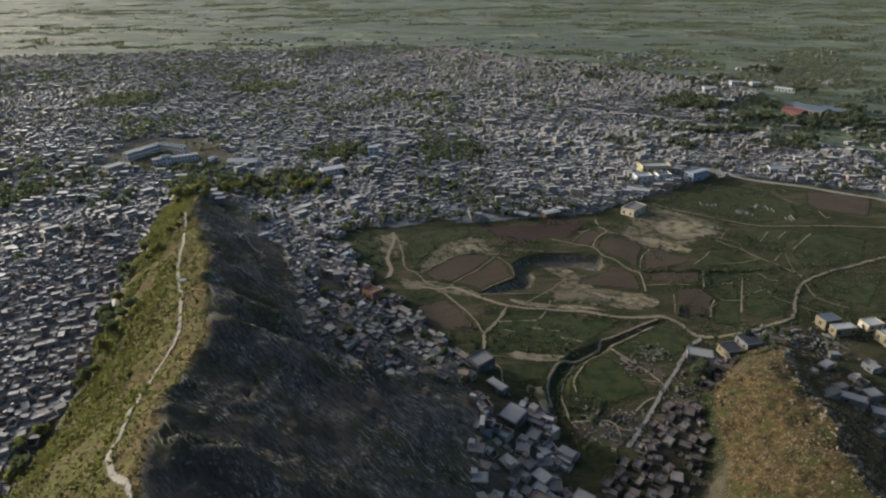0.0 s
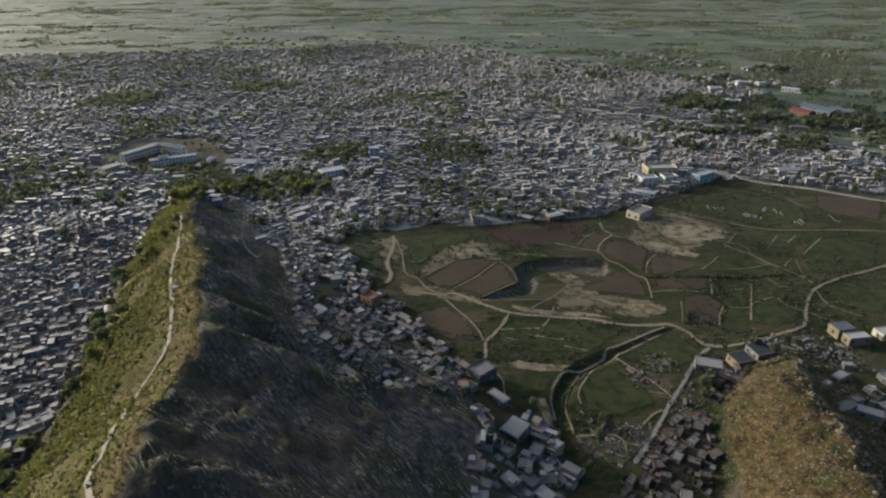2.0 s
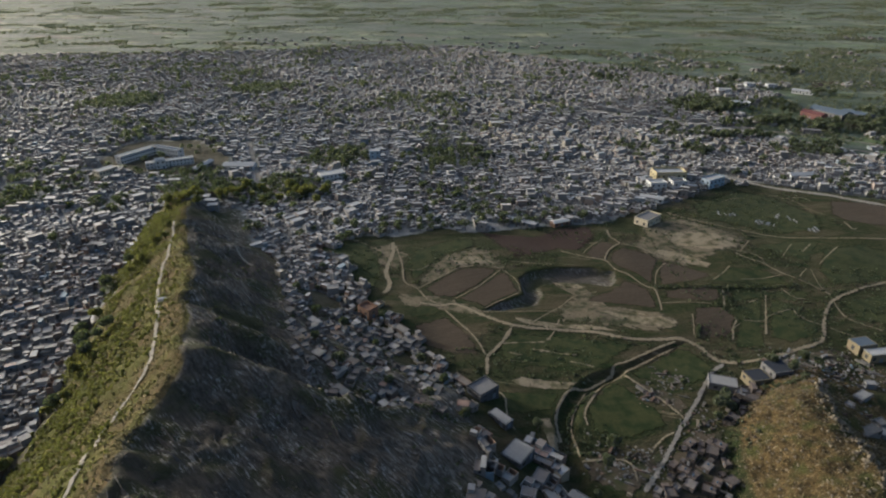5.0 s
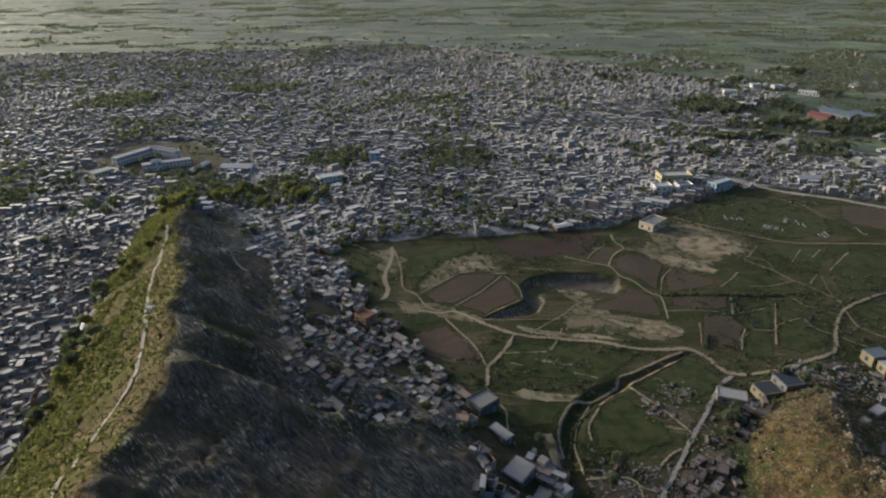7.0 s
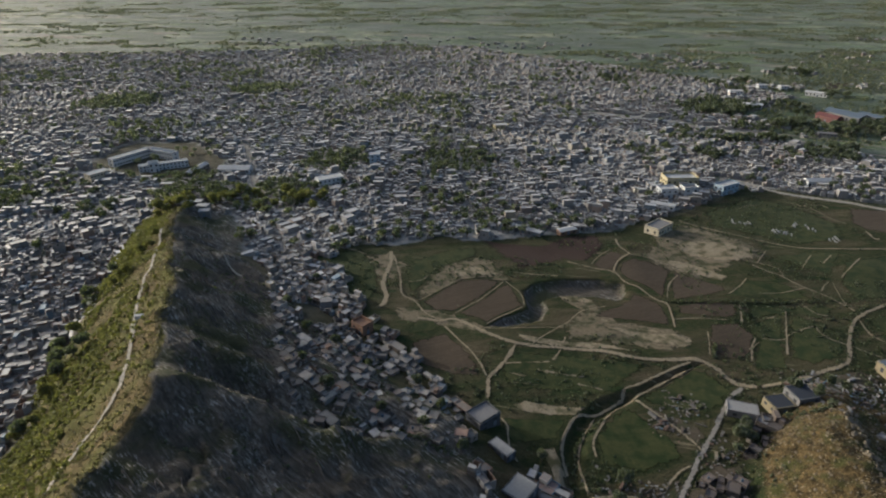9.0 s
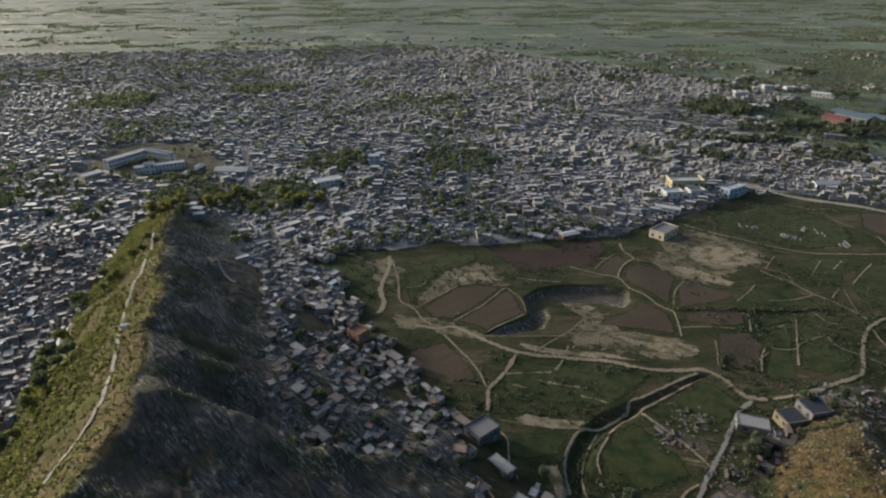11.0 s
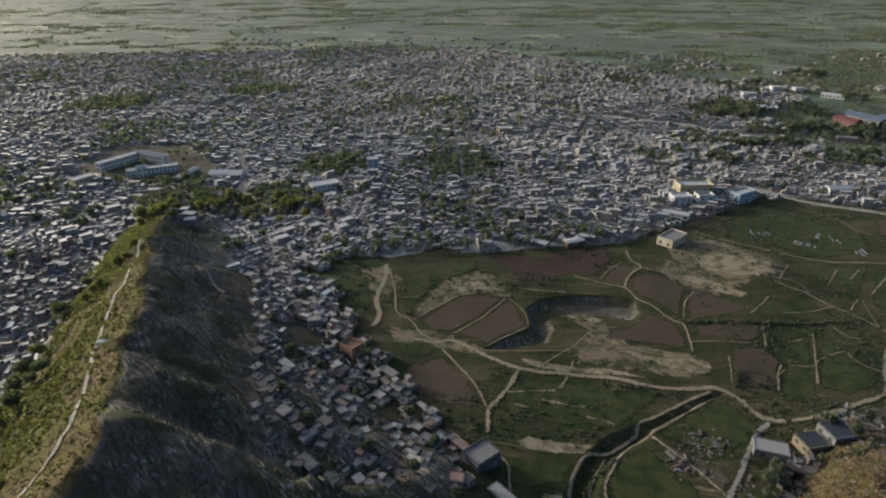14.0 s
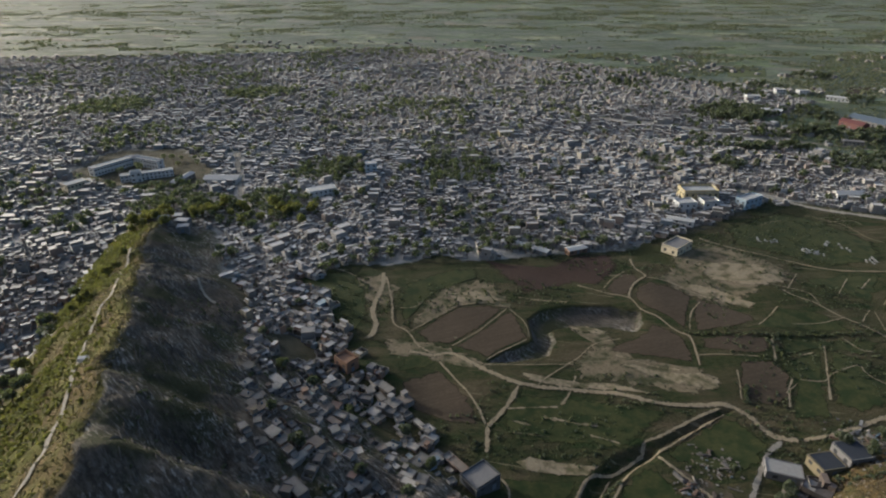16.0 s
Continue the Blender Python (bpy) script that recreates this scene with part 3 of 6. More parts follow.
for corners in (
        [(-12.2, 303.1), (1.5, 319.6), (8.5, 325.8), (24.9, 328.6), (30.8, 324.9), (18, 307.4), (4.1, 293.6), (-5.9, 295.6)],
        [(6.3, 292.6), (19.1, 305.7), (32.6, 323.6), (35.9, 320), (39.5, 303.7), (40, 299.9), (26.8, 290.2), (19.9, 283.1), (15.1, 288.1)],
        [(83.4, 344.6), (91.5, 356.9), (98.1, 362.9), (101.8, 361.4), (104.4, 357), (98, 348.3), (93.7, 339.3), (87.7, 337.8)],
        [(107.9, 354.1), (117.9, 349.9), (127.3, 341), (118.9, 322.2), (113.2, 307.5), (108.7, 317.9), (99.7, 327), (96.2, 337.9), (100.4, 347.6)],
        [(127.7, 338.3), (139.5, 329.3), (149.3, 320.8), (148.2, 316), (135.4, 310), (116.9, 306.4), (120.1, 322.2)],
        [(77.7, 295.6), (87.4, 301.1), (94.3, 306.1), (99.4, 314.2), (106.3, 309.7), (110.8, 300.8), (110.1, 288.8), (108.6, 282.4), (101.8, 284.7), (86.4, 288), (72.8, 290.8)],
        [(117.1, 300.9), (130.3, 303.8), (147.6, 301.8), (143.5, 291.8), (138.2, 289.7), (125.8, 291.5), (115, 294.5)],
        [(128.2, 285.6), (142.6, 285.7), (144.7, 274.8), (136.3, 260.3), (127.6, 256), (120.5, 261.7), (122.4, 272.3)],
        [(-15.3, 268.6), (0.4, 277.1), (10.9, 261), (15.5, 249.6), (16.3, 242.7), (4.4, 244.1), (-11.7, 252.4)],
        [(278.8, 433.2), (303.5, 429.3), (321.5, 416.6), (296.7, 380.9), (276.6, 388.1), (267.3, 394.9), (264.3, 405.7)]):
    plot("ploughed_field", corners, PLOUGHED, "brown ploughed field with faint furrows and worn edges", lift=0.15, ragged=0.8)
for corners in (
        [(21.1, 377.9), (38.2, 372.4), (58.6, 369.5), (78.3, 384.4), (96.4, 386.3), (97.3, 368.3), (82.9, 348.8), (69.4, 351.5), (55.5, 345.7), (41.9, 338.6), (30.3, 356.9)],):
    plot("ploughed_field", corners, RED_SOIL, "dark reddish bare soil beside the town's edge", lift=0.14, ragged=2.0)
for corners in (
        [(27.2, 225.3), (33.7, 227.7), (48.9, 225.3), (57.5, 223.8), (53.6, 219.6), (39.4, 220.3), (29.8, 221.8)],
        [(96.5, 275.6), (109.8, 276.2), (115.4, 269.9), (111.9, 264.2), (104.1, 266.7), (88, 273.2), (75.7, 282.4), (84.7, 281.1)],
        [(136.7, 373.5), (156.8, 376.9), (176.3, 373.9), (185.8, 363.1), (178.6, 351.3), (162.5, 348.3), (138.4, 358.1)],
        [(119.5, 355.7), (139.2, 350.9), (155.4, 330.8), (151.5, 325.7), (133.9, 339.7)],
        [(1.2, 338.2), (16.6, 342.4), (28.5, 336.5), (32.3, 328.7), (22.6, 332.4), (7.5, 329.7)],
        [(58.4, 310.8), (68.6, 310.3), (77.1, 306.5), (74.8, 303.6), (64.8, 305.7)],
        [(31.9, 274.7), (52.3, 269.9), (71.4, 268.9), (87.6, 262.1), (70.5, 264.5), (51.7, 265.9), (37.9, 268.4)],
        [(36.5, 201.3), (41.5, 202.8), (43, 196.9), (43.2, 184), (39.6, 184), (38.3, 194.1)]):
    plot("bare_patch", corners, SAND, "pale bare sandy patch with thin grass", lift=0.18, ragged=1.6)
for corners in (
        [(52.1, 181.7), (60.8, 180.6), (68.2, 179.3), (79.3, 183), (87, 189.6), (71.3, 170.8), (62.4, 165.2), (56, 169.5), (49.2, 172.5)],
        [(79.4, 226.2), (90.4, 219.6), (99, 211.4), (93.4, 201.9), (86, 213.5)],
        [(95.1, 196.5), (105, 194.6), (102.4, 176.6), (91.5, 164.9), (80.7, 160.9), (72.6, 167.9), (83.7, 183)],
        [(140, 236.5), (158.1, 244.8), (177.5, 250), (185.4, 244.4), (172.2, 233.5), (154.1, 229.2)]):
    plot("bare_ground", corners, DARK_SOIL, "dark trodden ground strewn with refuse", lift=0.13, ragged=2.0)

# ---- paths ----
DIRT = "pale trodden dirt path across the fields"
TRACKS = [
    ([(-32.3, 361.5), (-31.5, 343.3), (-33.6, 323.5), (-30.2, 308.5), (-32.4, 297.4)], 4.2),
    ([(-30.8, 356.2), (-24.9, 329.9), (-22.2, 311.5), (-14.9, 304.2), (-9.4, 293.4), (-2.8, 287.3)], 1.6),
    ([(-13.9, 288.7), (-2.8, 286.3), (6.8, 286.9), (20.1, 275.5), (33.8, 266.6), (51.5, 264.6), (70.1, 262.7), (86.2, 257.1), (100.7, 256.1), (110.7, 256.6), (117.2, 251.1), (121.5, 241.3), (130.4, 237.8)], 3.6),
    ([(130.4, 237.8), (144.8, 241.6), (159.7, 247.8), (171.9, 252.7), (177.4, 256.7), (184.3, 268.7), (193.7, 282.5), (202.2, 291.5), (222.8, 303.3), (251, 314.9), (301.6, 335.1), (365.3, 358.5)], 2.8),
    ([(33, 265.7), (28.6, 255.9), (23.7, 247.8), (19.8, 242), (19.4, 234.8), (18.5, 228.5)], 2.8),
    ([(0.1, 282.4), (6.8, 270.7), (11.9, 261.9), (16.6, 251.6), (19.1, 242.8)], 1.5),
    ([(108.9, 255), (95.9, 248.5), (81.4, 239.3), (74.9, 235.6), (71.7, 230), (61.5, 222.3), (52.7, 219.3), (46.5, 210.1), (44, 201.1), (44.1, 190.7)], 2),
]
BY_WAYS = [
    ([(109.7, 252.6), (96.9, 244.3), (85, 235.7), (73.9, 228), (65, 220.4), (59.9, 212.7), (55.9, 205.4), (55.4, 198)], 1.5),
    ([(77.1, 230.1), (84.5, 219.1), (90.6, 208.8), (93.5, 201.3)], 1.9),
    ([(69, 349.4), (82, 341.1), (93.7, 336.6), (97.1, 325), (103, 319), (108.5, 307.4), (112.9, 303), (112.3, 293.9), (109.9, 280.5)], 1.6),
    ([(93.7, 336.6), (98.7, 348.3), (104.7, 355.5), (107.9, 359.3), (104.8, 368.4), (104.8, 379.6)], 2),
    ([(107.6, 357.8), (118.9, 353.5), (128.2, 343.7), (138.3, 334.5)], 1.6),
    ([(153.9, 410.2), (170.5, 394.8), (187.4, 383.8), (201.1, 375.8), (215, 369.6), (240.3, 366.8), (262.7, 366.3), (285.2, 364.2), (334.6, 360.3), (381.6, 358.7)], 2),
    ([(173.2, 347), (177.5, 338.9), (183.7, 332.4), (189.7, 320.1), (196.7, 311.4), (201.9, 300.4), (203.3, 295.7)], 1.6),
    ([(-14.8, 303.6), (1.4, 320.8), (9.4, 327.1), (25, 329.9), (32.4, 324.9)], 0.8),
]
FOOTPATHS = [
    ([(170.1, 351.2), (185.3, 342.4), (185.3, 330.5)], 0.9),
    ([(208.9, 326.4), (203.9, 309.8), (201.9, 300.4)], 0.7),
    ([(201.5, 292.5), (199.3, 277.9), (202.3, 271.1), (210.6, 263.8)], 1.1),
    ([(183.8, 267.8), (177.9, 272.1), (175.7, 277.6), (175.6, 282.3), (162.1, 276.5), (156, 271.8), (146, 272.6)], 0.9),
    ([(184.3, 267.8), (188.1, 263.5), (194.1, 258.2)], 1.1),
    ([(235.3, 446.8), (251.4, 433), (256, 413.1), (261.8, 403.8)], 1.1),
    ([(82.7, 344.6), (90, 356.1), (99.3, 365.2)], 0.8),
    ([(82.5, 301), (68.8, 296), (60.1, 285.6), (53.7, 279.7), (44.7, 271.2), (40.1, 265.3)], 1),
    ([(17.6, 279.2), (30.9, 278.9), (47.1, 280.1), (57.9, 280.7)], 0.8),
]
LANES_BELOW = [
    ([(49.3, 180.7), (61.1, 181.9), (67.1, 179.3), (66.9, 170.3)], 1.5),
    ([(59.4, 219.9), (52.7, 208.7), (49.1, 196.9), (49.7, 182.6)], 1.1),
    ([(19.6, 220.3), (24.9, 214.1), (25, 200.7), (27.7, 192.8)], 1.2),
    ([(75.3, 184.7), (81.8, 191.3), (87.5, 194.8)], 1.2),
]
for points, width in TRACKS + BY_WAYS + FOOTPATHS + LANES_BELOW:
    path("dirt_path", points, width, DIRT, PATH)
BANKS = [
    ([(148.8, 301.9), (145.8, 292.8), (142.3, 283.3)], 1.2),
    ([(144.4, 273.5), (139.5, 265.8), (134.6, 255.3)], 1.2),
    ([(169.7, 297.3), (163.7, 284.6), (152.3, 259.7)], 0.9),
    ([(124.3, 279.2), (121.6, 270), (118.5, 259.2)], 0.9),
    ([(200.8, 341.9), (208.4, 351.7), (215.6, 360.5)], 0.8),
    ([(216.3, 331.5), (228.1, 342.9), (240.6, 354.9)], 1),
    ([(176.7, 345.7), (183.1, 354.2), (191.2, 364.7)], 0.8),
    ([(114.6, 307.5), (120.1, 322.2), (128.9, 334.4)], 0.7),
    ([(146.9, 311.3), (156.7, 320.9), (164.7, 329.6)], 0.9),
    ([(196.9, 316), (202.9, 322.6), (207.7, 327.6)], 1),
    ([(4.9, 292.5), (18.5, 306.3), (32.4, 325.5)], 0.8),
    ([(32.4, 325.5), (38.2, 315.2), (40.3, 306.6), (40.5, 299.4)], 0.8),
    ([(40.5, 299.4), (27.6, 289.2), (19.8, 281.7)], 0.8),
]
STREAKS = [
    ([(40.1, 248), (52.1, 245.1), (61.3, 243.4)], 1),
    ([(27.4, 239.2), (41.7, 237.9)], 0.8),
    ([(26.3, 251.4), (36.2, 252.7), (47.5, 254.1)], 0.7),
    ([(55.8, 238.9), (66.5, 234.7)], 0.9),
    ([(27.9, 245.9), (36.4, 243)], 0.9),
    ([(57.4, 274.1), (53.1, 263.4), (48.2, 254.1)], 1.2),
    ([(75.6, 288.3), (90.1, 281.2), (102.3, 277.5)], 1),
    ([(65.1, 276.1), (79.8, 271.7), (86.9, 269.1)], 0.8),
    ([(-79.2, 367.2), (-57.9, 364.3), (-46.6, 356)], 1),
    ([(35.4, 335.9), (49.2, 332.8), (63, 331.6)], 1),
    ([(-20.7, 323.6), (-13.1, 325.6), (-8.8, 332.1)], 0.8),
]
FAR_BANKS = [
    ([(214.9, 347.5), (220.5, 353.2), (226.1, 359.1)], 1.3),
    ([(111.2, 288.8), (124.9, 289), (137.8, 287.2)], 0.7),
    ([(163.1, 313.8), (178.4, 315.2), (192.6, 320.1)], 0.8),
    ([(266.3, 393.2), (264.8, 380.5), (269.5, 381.4)], 1.6),
    ([(198.7, 428.4), (209.2, 434.7), (218, 436.9)], 0.8),
    ([(244.6, 435), (261.5, 437.3), (264.8, 429)], 1),
    ([(180.8, 302.8), (183.4, 294.4), (189.1, 292.4)], 0.9),
    ([(155.3, 288.9), (163, 292)], 0.7),
    ([(137, 263.7), (145, 270.3)], 0.6),
]
for points, width in STREAKS:
    path("bare_streak", points, width * 1.6, "thin bare streak of pale soil in the grass", SAND, lift=0.2, ragged=0.9)
for points, width in BANKS + FAR_BANKS:
    path("field_bank", points, width * 1.05, "pale bare bank between two fields", BANK, lift=0.34, ragged=0.9)
path("ridge_path", [(-60, 72), (-69, 94), (-81, 107), (-89, 120), (-88, 125), (-95, 148), (-99, 172), (-97, 182), (-105, 203), (-111, 220), (-126, 251), (-135, 279), (-154, 329), (-162, 350)],
     2.6, "pale stepped footpath along the ridge", PATH_GREY, lift=0.45, ragged=0.25)
path("hill_track", [(-121, 328.2), (-111.3, 314.2), (-103, 306.8)], 2.2, "pale trodden track down the rocky slope", PATH_GREY, lift=0.6)
path("lane", [(124, 238), (115.7, 231.6), (109.4, 222.8), (101.5, 211.4), (92.8, 200.1), (84.2, 187.9), (78.3, 179.9), (71.3, 170.8), (67.5, 166.5)], 2.7, "grey packed lane between the houses", LANE)
path("town_road", ROAD, 7.0, "pale main road along the town's edge", PATH_GREY)
path("town_road", [(300, 634), (327, 621), (362, 604), (397, 578), (460, 540), (530, 500)], 6.0, "pale second carriageway of the main road", PATH_GREY)
path("town_street", STREET, 6.0, "straight grey street between the houses", PATH_GREY)
path("town_road", FIELD_ROAD, 7.5, "grey road between the houses and the fields", PATH_GREY)


# ---- houses ----
def box(bm, x0, y0, z0, x1, y1, z1, bottom=True):
    """A box in a bmesh."""
    v = [bm.verts.new((x, y, z)) for z in (z0, z1) for x, y in ((x0, y0), (x1, y0), (x1, y1), (x0, y1))]
    for f in ((4, 5, 6, 7), (0, 1, 5, 4), (1, 2, 6, 5), (2, 3, 7, 6), (3, 0, 4, 7), *([(3, 2, 1, 0)] if bottom else [])):
        bm.faces.new([v[k] for k in f])


def part(name, bm, material, parent, label="", smooth=False):
    """Links a bmesh as one mesh under a thing or a part."""
    me = bpy.data.meshes.new(name)
    bm.to_mesh(me)
    bm.free()
    me.materials.append(material)
    if smooth:
        me.polygons.foreach_set("use_smooth", np.ones(len(me.polygons), bool))
    ob = new(name, me)
    ob.parent = parent
    return tagged(ob, label)


def boxes(*sizes):
    bm = bmesh.new()
    for s in sizes:
        box(bm, *s)
    return bm


def house(w, d, h, storeys, head, tank, seed, annex=False, yard=False, wall=None, roof=None):
    """A flat-roofed house on an Empty: walls, roof, parapet, openings, stair head and tank."""
    rnd = random.Random(seed)
    wall, roof = wall or WALL_NEAR, roof or ROOF_NEAR
    ob = new("house")
    a, b = w / 2, d / 2
    part("wall", boxes((-a, -b, -3.5, a, b, h)), wall, ob)
    rim = rnd.choice((0.35, 0.6, 0.9))
    part("roof", boxes((-a - 0.12, -b - 0.12, h + 0.004, a + 0.12, b + 0.12, h + 0.16)), roof, ob)
    t = 0.2
    part("parapet", boxes((-a, -b, h + 0.164, a, -b + t, h + rim), (-a, b - t, h + 0.164, a, b, h + rim),
                          (-a, -b + t + 0.004, h + 0.164, -a + t, b - t - 0.004, h + rim), (a - t, -b + t + 0.004, h + 0.164, a, b - t - 0.004, h + rim)), wall, ob)
    if head:
        x, y = rnd.choice((-1, 1)) * (a - 1.6), rnd.choice((-1, 1)) * (b - 1.7)
        part("stair_head", boxes((x - 1.2, y - 1.3, h + 0.17, x + 1.2, y + 1.3, h + 2.3), (x - 1.4, y - 1.5, h + 2.304, x + 1.4, y + 1.5, h + 2.44)), wall, ob)
    if tank:
        bm = bmesh.new()
        bmesh.ops.create_cone(bm, cap_ends=True, segments=10, radius1=0.55, radius2=0.5, depth=1.1,
                              matrix=Matrix.Translation((rnd.uniform(-0.3, 0.3) * a, rnd.uniform(-0.4, 0.4) * b, h + 0.72)))
        part("water_tank", bm, TANK, ob)
    if annex:
        p, q, r = rnd.choice((-1, 1)), rnd.uniform(0.45, 0.8), h * rnd.uniform(0.6, 0.85)
        x0, x1 = sorted((p * (a + 0.005), p * (a + 2.6)))
        part("annex", boxes((x0, -b * q, -3.5, x1, b * 0.9, r)), wall, ob)
        part("annex_roof", boxes((x0 - 0.15, -b * q - 0.15, r + 0.004, x1 + 0.15, b * 0.9 + 0.15, r + 0.14)), roof, ob)
    if yard:
        p, u = rnd.choice((-1, 1)), rnd.uniform(2.2, 3.4)
        y0, y1 = p * (b + 0.005), p * (b + u)
        part("yard_wall", boxes((-a, min(y0, y1), -3.5, -a + 0.22, max(y0, y1), 1.7), (a - 0.22, min(y0, y1), -3.5, a, max(y0, y1), 1.7),
                                (-a, min(y1, y1 + p * 0.22) + 0.004 * (p > 0), -3.5, a, max(y1, y1 + p * 0.22) - 0.004 * (p < 0), 1.7)), wall, ob)
    for side in (0, 1, 2, 3):
        half, out = (a, b) if side < 2 else (b, a)
        for s in range(storeys):
            n = max(1, int(half * 2 / 3.0))
            for k in range(n):
                if rnd.random() < 0.35:
                    continue
                u = (k + 0.5) / n * 2 * half - half
                z = s * h / storeys + 1.0
                sign = -1 if side % 2 else 1
                lo, hi = sorted((sign * (out - 0.10), sign * (out + 0.03)))
                if s == 0 and k == n // 2 and side in (0, 2):
                    lo_z, hi_z, half_w, name, mat = 0.02, 2.1, 0.55, "door", DOOR
                else:
                    lo_z, hi_z, half_w, name, mat = z, z + 1.2, 0.55, "window", GLASS
                bm = bmesh.new()
                if side < 2:
                    box(bm, u - half_w, lo, lo_z, u + half_w, hi, hi_z)
                else:
                    box(bm, lo, u - half_w, lo_z, hi, u + half_w, hi_z)
                pane = part(name, bm, mat, ob)
                if name == "window" and (storeys > 1 or (k + side) % 2 == 0):
                    bm = bmesh.new()
                    lo2, hi2 = sorted((sign * (out + 0.004), sign * (out + 0.14)))
                    if side < 2:
                        box(bm, u - 0.7, lo2, hi_z + 0.004, u + 0.7, hi2, hi_z + 0.12)
                    else:
                        box(bm, lo2, u - 0.7, hi_z + 0.004, hi2, u + 0.7, hi_z + 0.12)
                    part("sunshade", bm, FRAME, pane)
    return ob


KINDS = [
    (house(6.0, 5.0, 2.6, 1, False, False, 1), "small grey single-storey house with a flat roof"),
    (house(6.6, 4.8, 2.8, 1, False, True, 2, yard=True), "low plastered house with a yard and roof tank"),
    (house(7.4, 5.8, 2.9, 1, True, False, 3), "single-storey house with a stair head on its flat roof"),
    (house(6.4, 6.8, 5.4, 2, True, True, 4), "two-storey concrete house with a parapet and water tank"),
    (house(7.8, 6.0, 5.5, 2, False, False, 5, annex=True), "two-storey house with a lower annex"),
    (house(4.4, 3.8, 2.3, 1, False, False, 6), "tiny weathered hut with a flat slab roof"),
    (house(5.6, 5.4, 8.0, 3, True, True, 7), "narrow three-storey house with a stair head"),
    (house(9.0, 4.2, 2.6, 1, False, False, 8), "long low house with a stained flat roof"),
    (house(5.2, 4.2, 2.6, 1, False, False, 9, annex=True), "low hut with a lean-to against its wall"),
    (house(5.6, 3.6, 2.5, 1, False, False, 10, yard=True), "shallow hut with a walled yard"),
    (house(6.2, 4.4, 2.9, 1, False, True, 12, annex=True, yard=True), "low house with a lean-to, yard and tank"),
]
SIZES = [(6.0, 5.0), (6.6, 4.8), (7.4, 5.8), (6.4, 6.8), (7.8, 6.0), (4.4, 3.8), (5.6, 5.4), (9.0, 4.2), (5.2, 4.2), (5.6, 3.6), (6.2, 4.4)]
USED = set()


def stand(kind, x, y, turn, group, label="", size=1.0):
    """Puts a house of that kind on the ground: the first one itself, then copies."""
    ob, said = KINDS[kind]
    w, d = SIZES[kind]
    c, s = math.cos(radians(turn)), math.sin(radians(turn))
    zs = [height(x + c * i * w / 2 - s * j * d / 2, y + s * i * w / 2 + c * j * d / 2) for i in (-1, 1) for j in (-1, 1)]
    m = pose(x, y, max(zs) * 0.3 + min(zs) * 0.7, 0, 0, turn)
    if kind in USED:
        made = copy_thing(ob, m)
    else:
        made = ob
        ob.matrix_basis = m
        USED.add(kind)
    made.scale = (size, size, size)
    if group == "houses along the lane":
        # these are of darker, browner brick than the other houses
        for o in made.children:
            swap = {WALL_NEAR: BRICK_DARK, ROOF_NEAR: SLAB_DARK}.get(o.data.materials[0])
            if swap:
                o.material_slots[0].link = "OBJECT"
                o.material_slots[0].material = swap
        label = "dark brown brick shack with a flat slab roof"
    return tagged(made, label or said, "house", group)


def settle(corners, pitch, turn, weights, group, limit, seed, keep=0.86, clear=None, scale=1.0):
    """Houses on a loose grid within a polygon. Returns their places."""
    rnd = random.Random(seed)
    xs, ys = [p[0] for p in corners], [p[1] for p in corners]
    cx, cy = sum(xs) / len(xs), sum(ys) / len(ys)
    reach = max(max(xs) - min(xs), max(ys) - min(ys))
    c, s = math.cos(radians(turn)), math.sin(radians(turn))
    spots = []
    n = int(reach / pitch) + 1
    for i in range(-n, n + 1):
        for j in range(-n, n + 1):
            u = i * pitch + (j % 2) * pitch * 0.4 + (i // 5) * 1.8 + rnd.uniform(-1, 1) * pitch * 0.26
            v = j * pitch * 0.86 + (j // 4) * 2.2 + rnd.uniform(-1, 1) * pitch * 0.24
            x, y = cx + c * u - s * v, cy + s * u + c * v
            if rnd.random() < keep and inside(np.array(x), np.array(y), corners) and not (clear and clear(x, y)):
                spots.append((x, y, rnd.choices(range(len(weights)), weights)[0], turn + rnd.choice((0, 0, 90, 180)) + rnd.gauss(0, 14), rnd.choice((0.62, 0.8, 0.95, 1.0, 1.1, 1.3)) * rnd.uniform(0.92, 1.08)))
    spots.sort(key=lambda p: math.hypot(p[0], p[1]))
    for x, y, kind, angle, size in spots[:limit]:
        stand(kind, x, y, angle, group, size=size * scale)
    return [(x, y, SIZES[kind][0] * size * scale, SIZES[kind][1] * size * scale, angle) for x, y, kind, angle, size in spots[limit:]]

# plots of the plain beyond the town
for corners in ([(384, 959), (443, 958), (469, 1019), (407, 1019)], [(346, 751), (375, 751), (396, 790), (368, 795)], [(355, 602), (385, 600), (402, 628), (372, 628)], [(468, 770), (500, 772), (520, 800), (490, 806)]):
    plot("grass_field", corners, SWARD, "smooth pale green field on the plain", lift=0.25)
plot("bare_field", [(485, 842), (517, 842), (546, 888), (510, 889)], PLOUGHED, "bare reddish field on the plain", lift=0.25)


LANDMARKS = [(25, 179, 10), (17, 212, 8), (-37, 276, 8), (136, 226, 12), (126, 224, 8), (191, 245, 12), (22, 197, 6), (116, 221, 6.5), (-66, 288, 9), (-59, 277, 7)]


def taken(x, y):
    return any(math.hypot(x - a, y - b) < r for a, b, r in LANDMARKS)


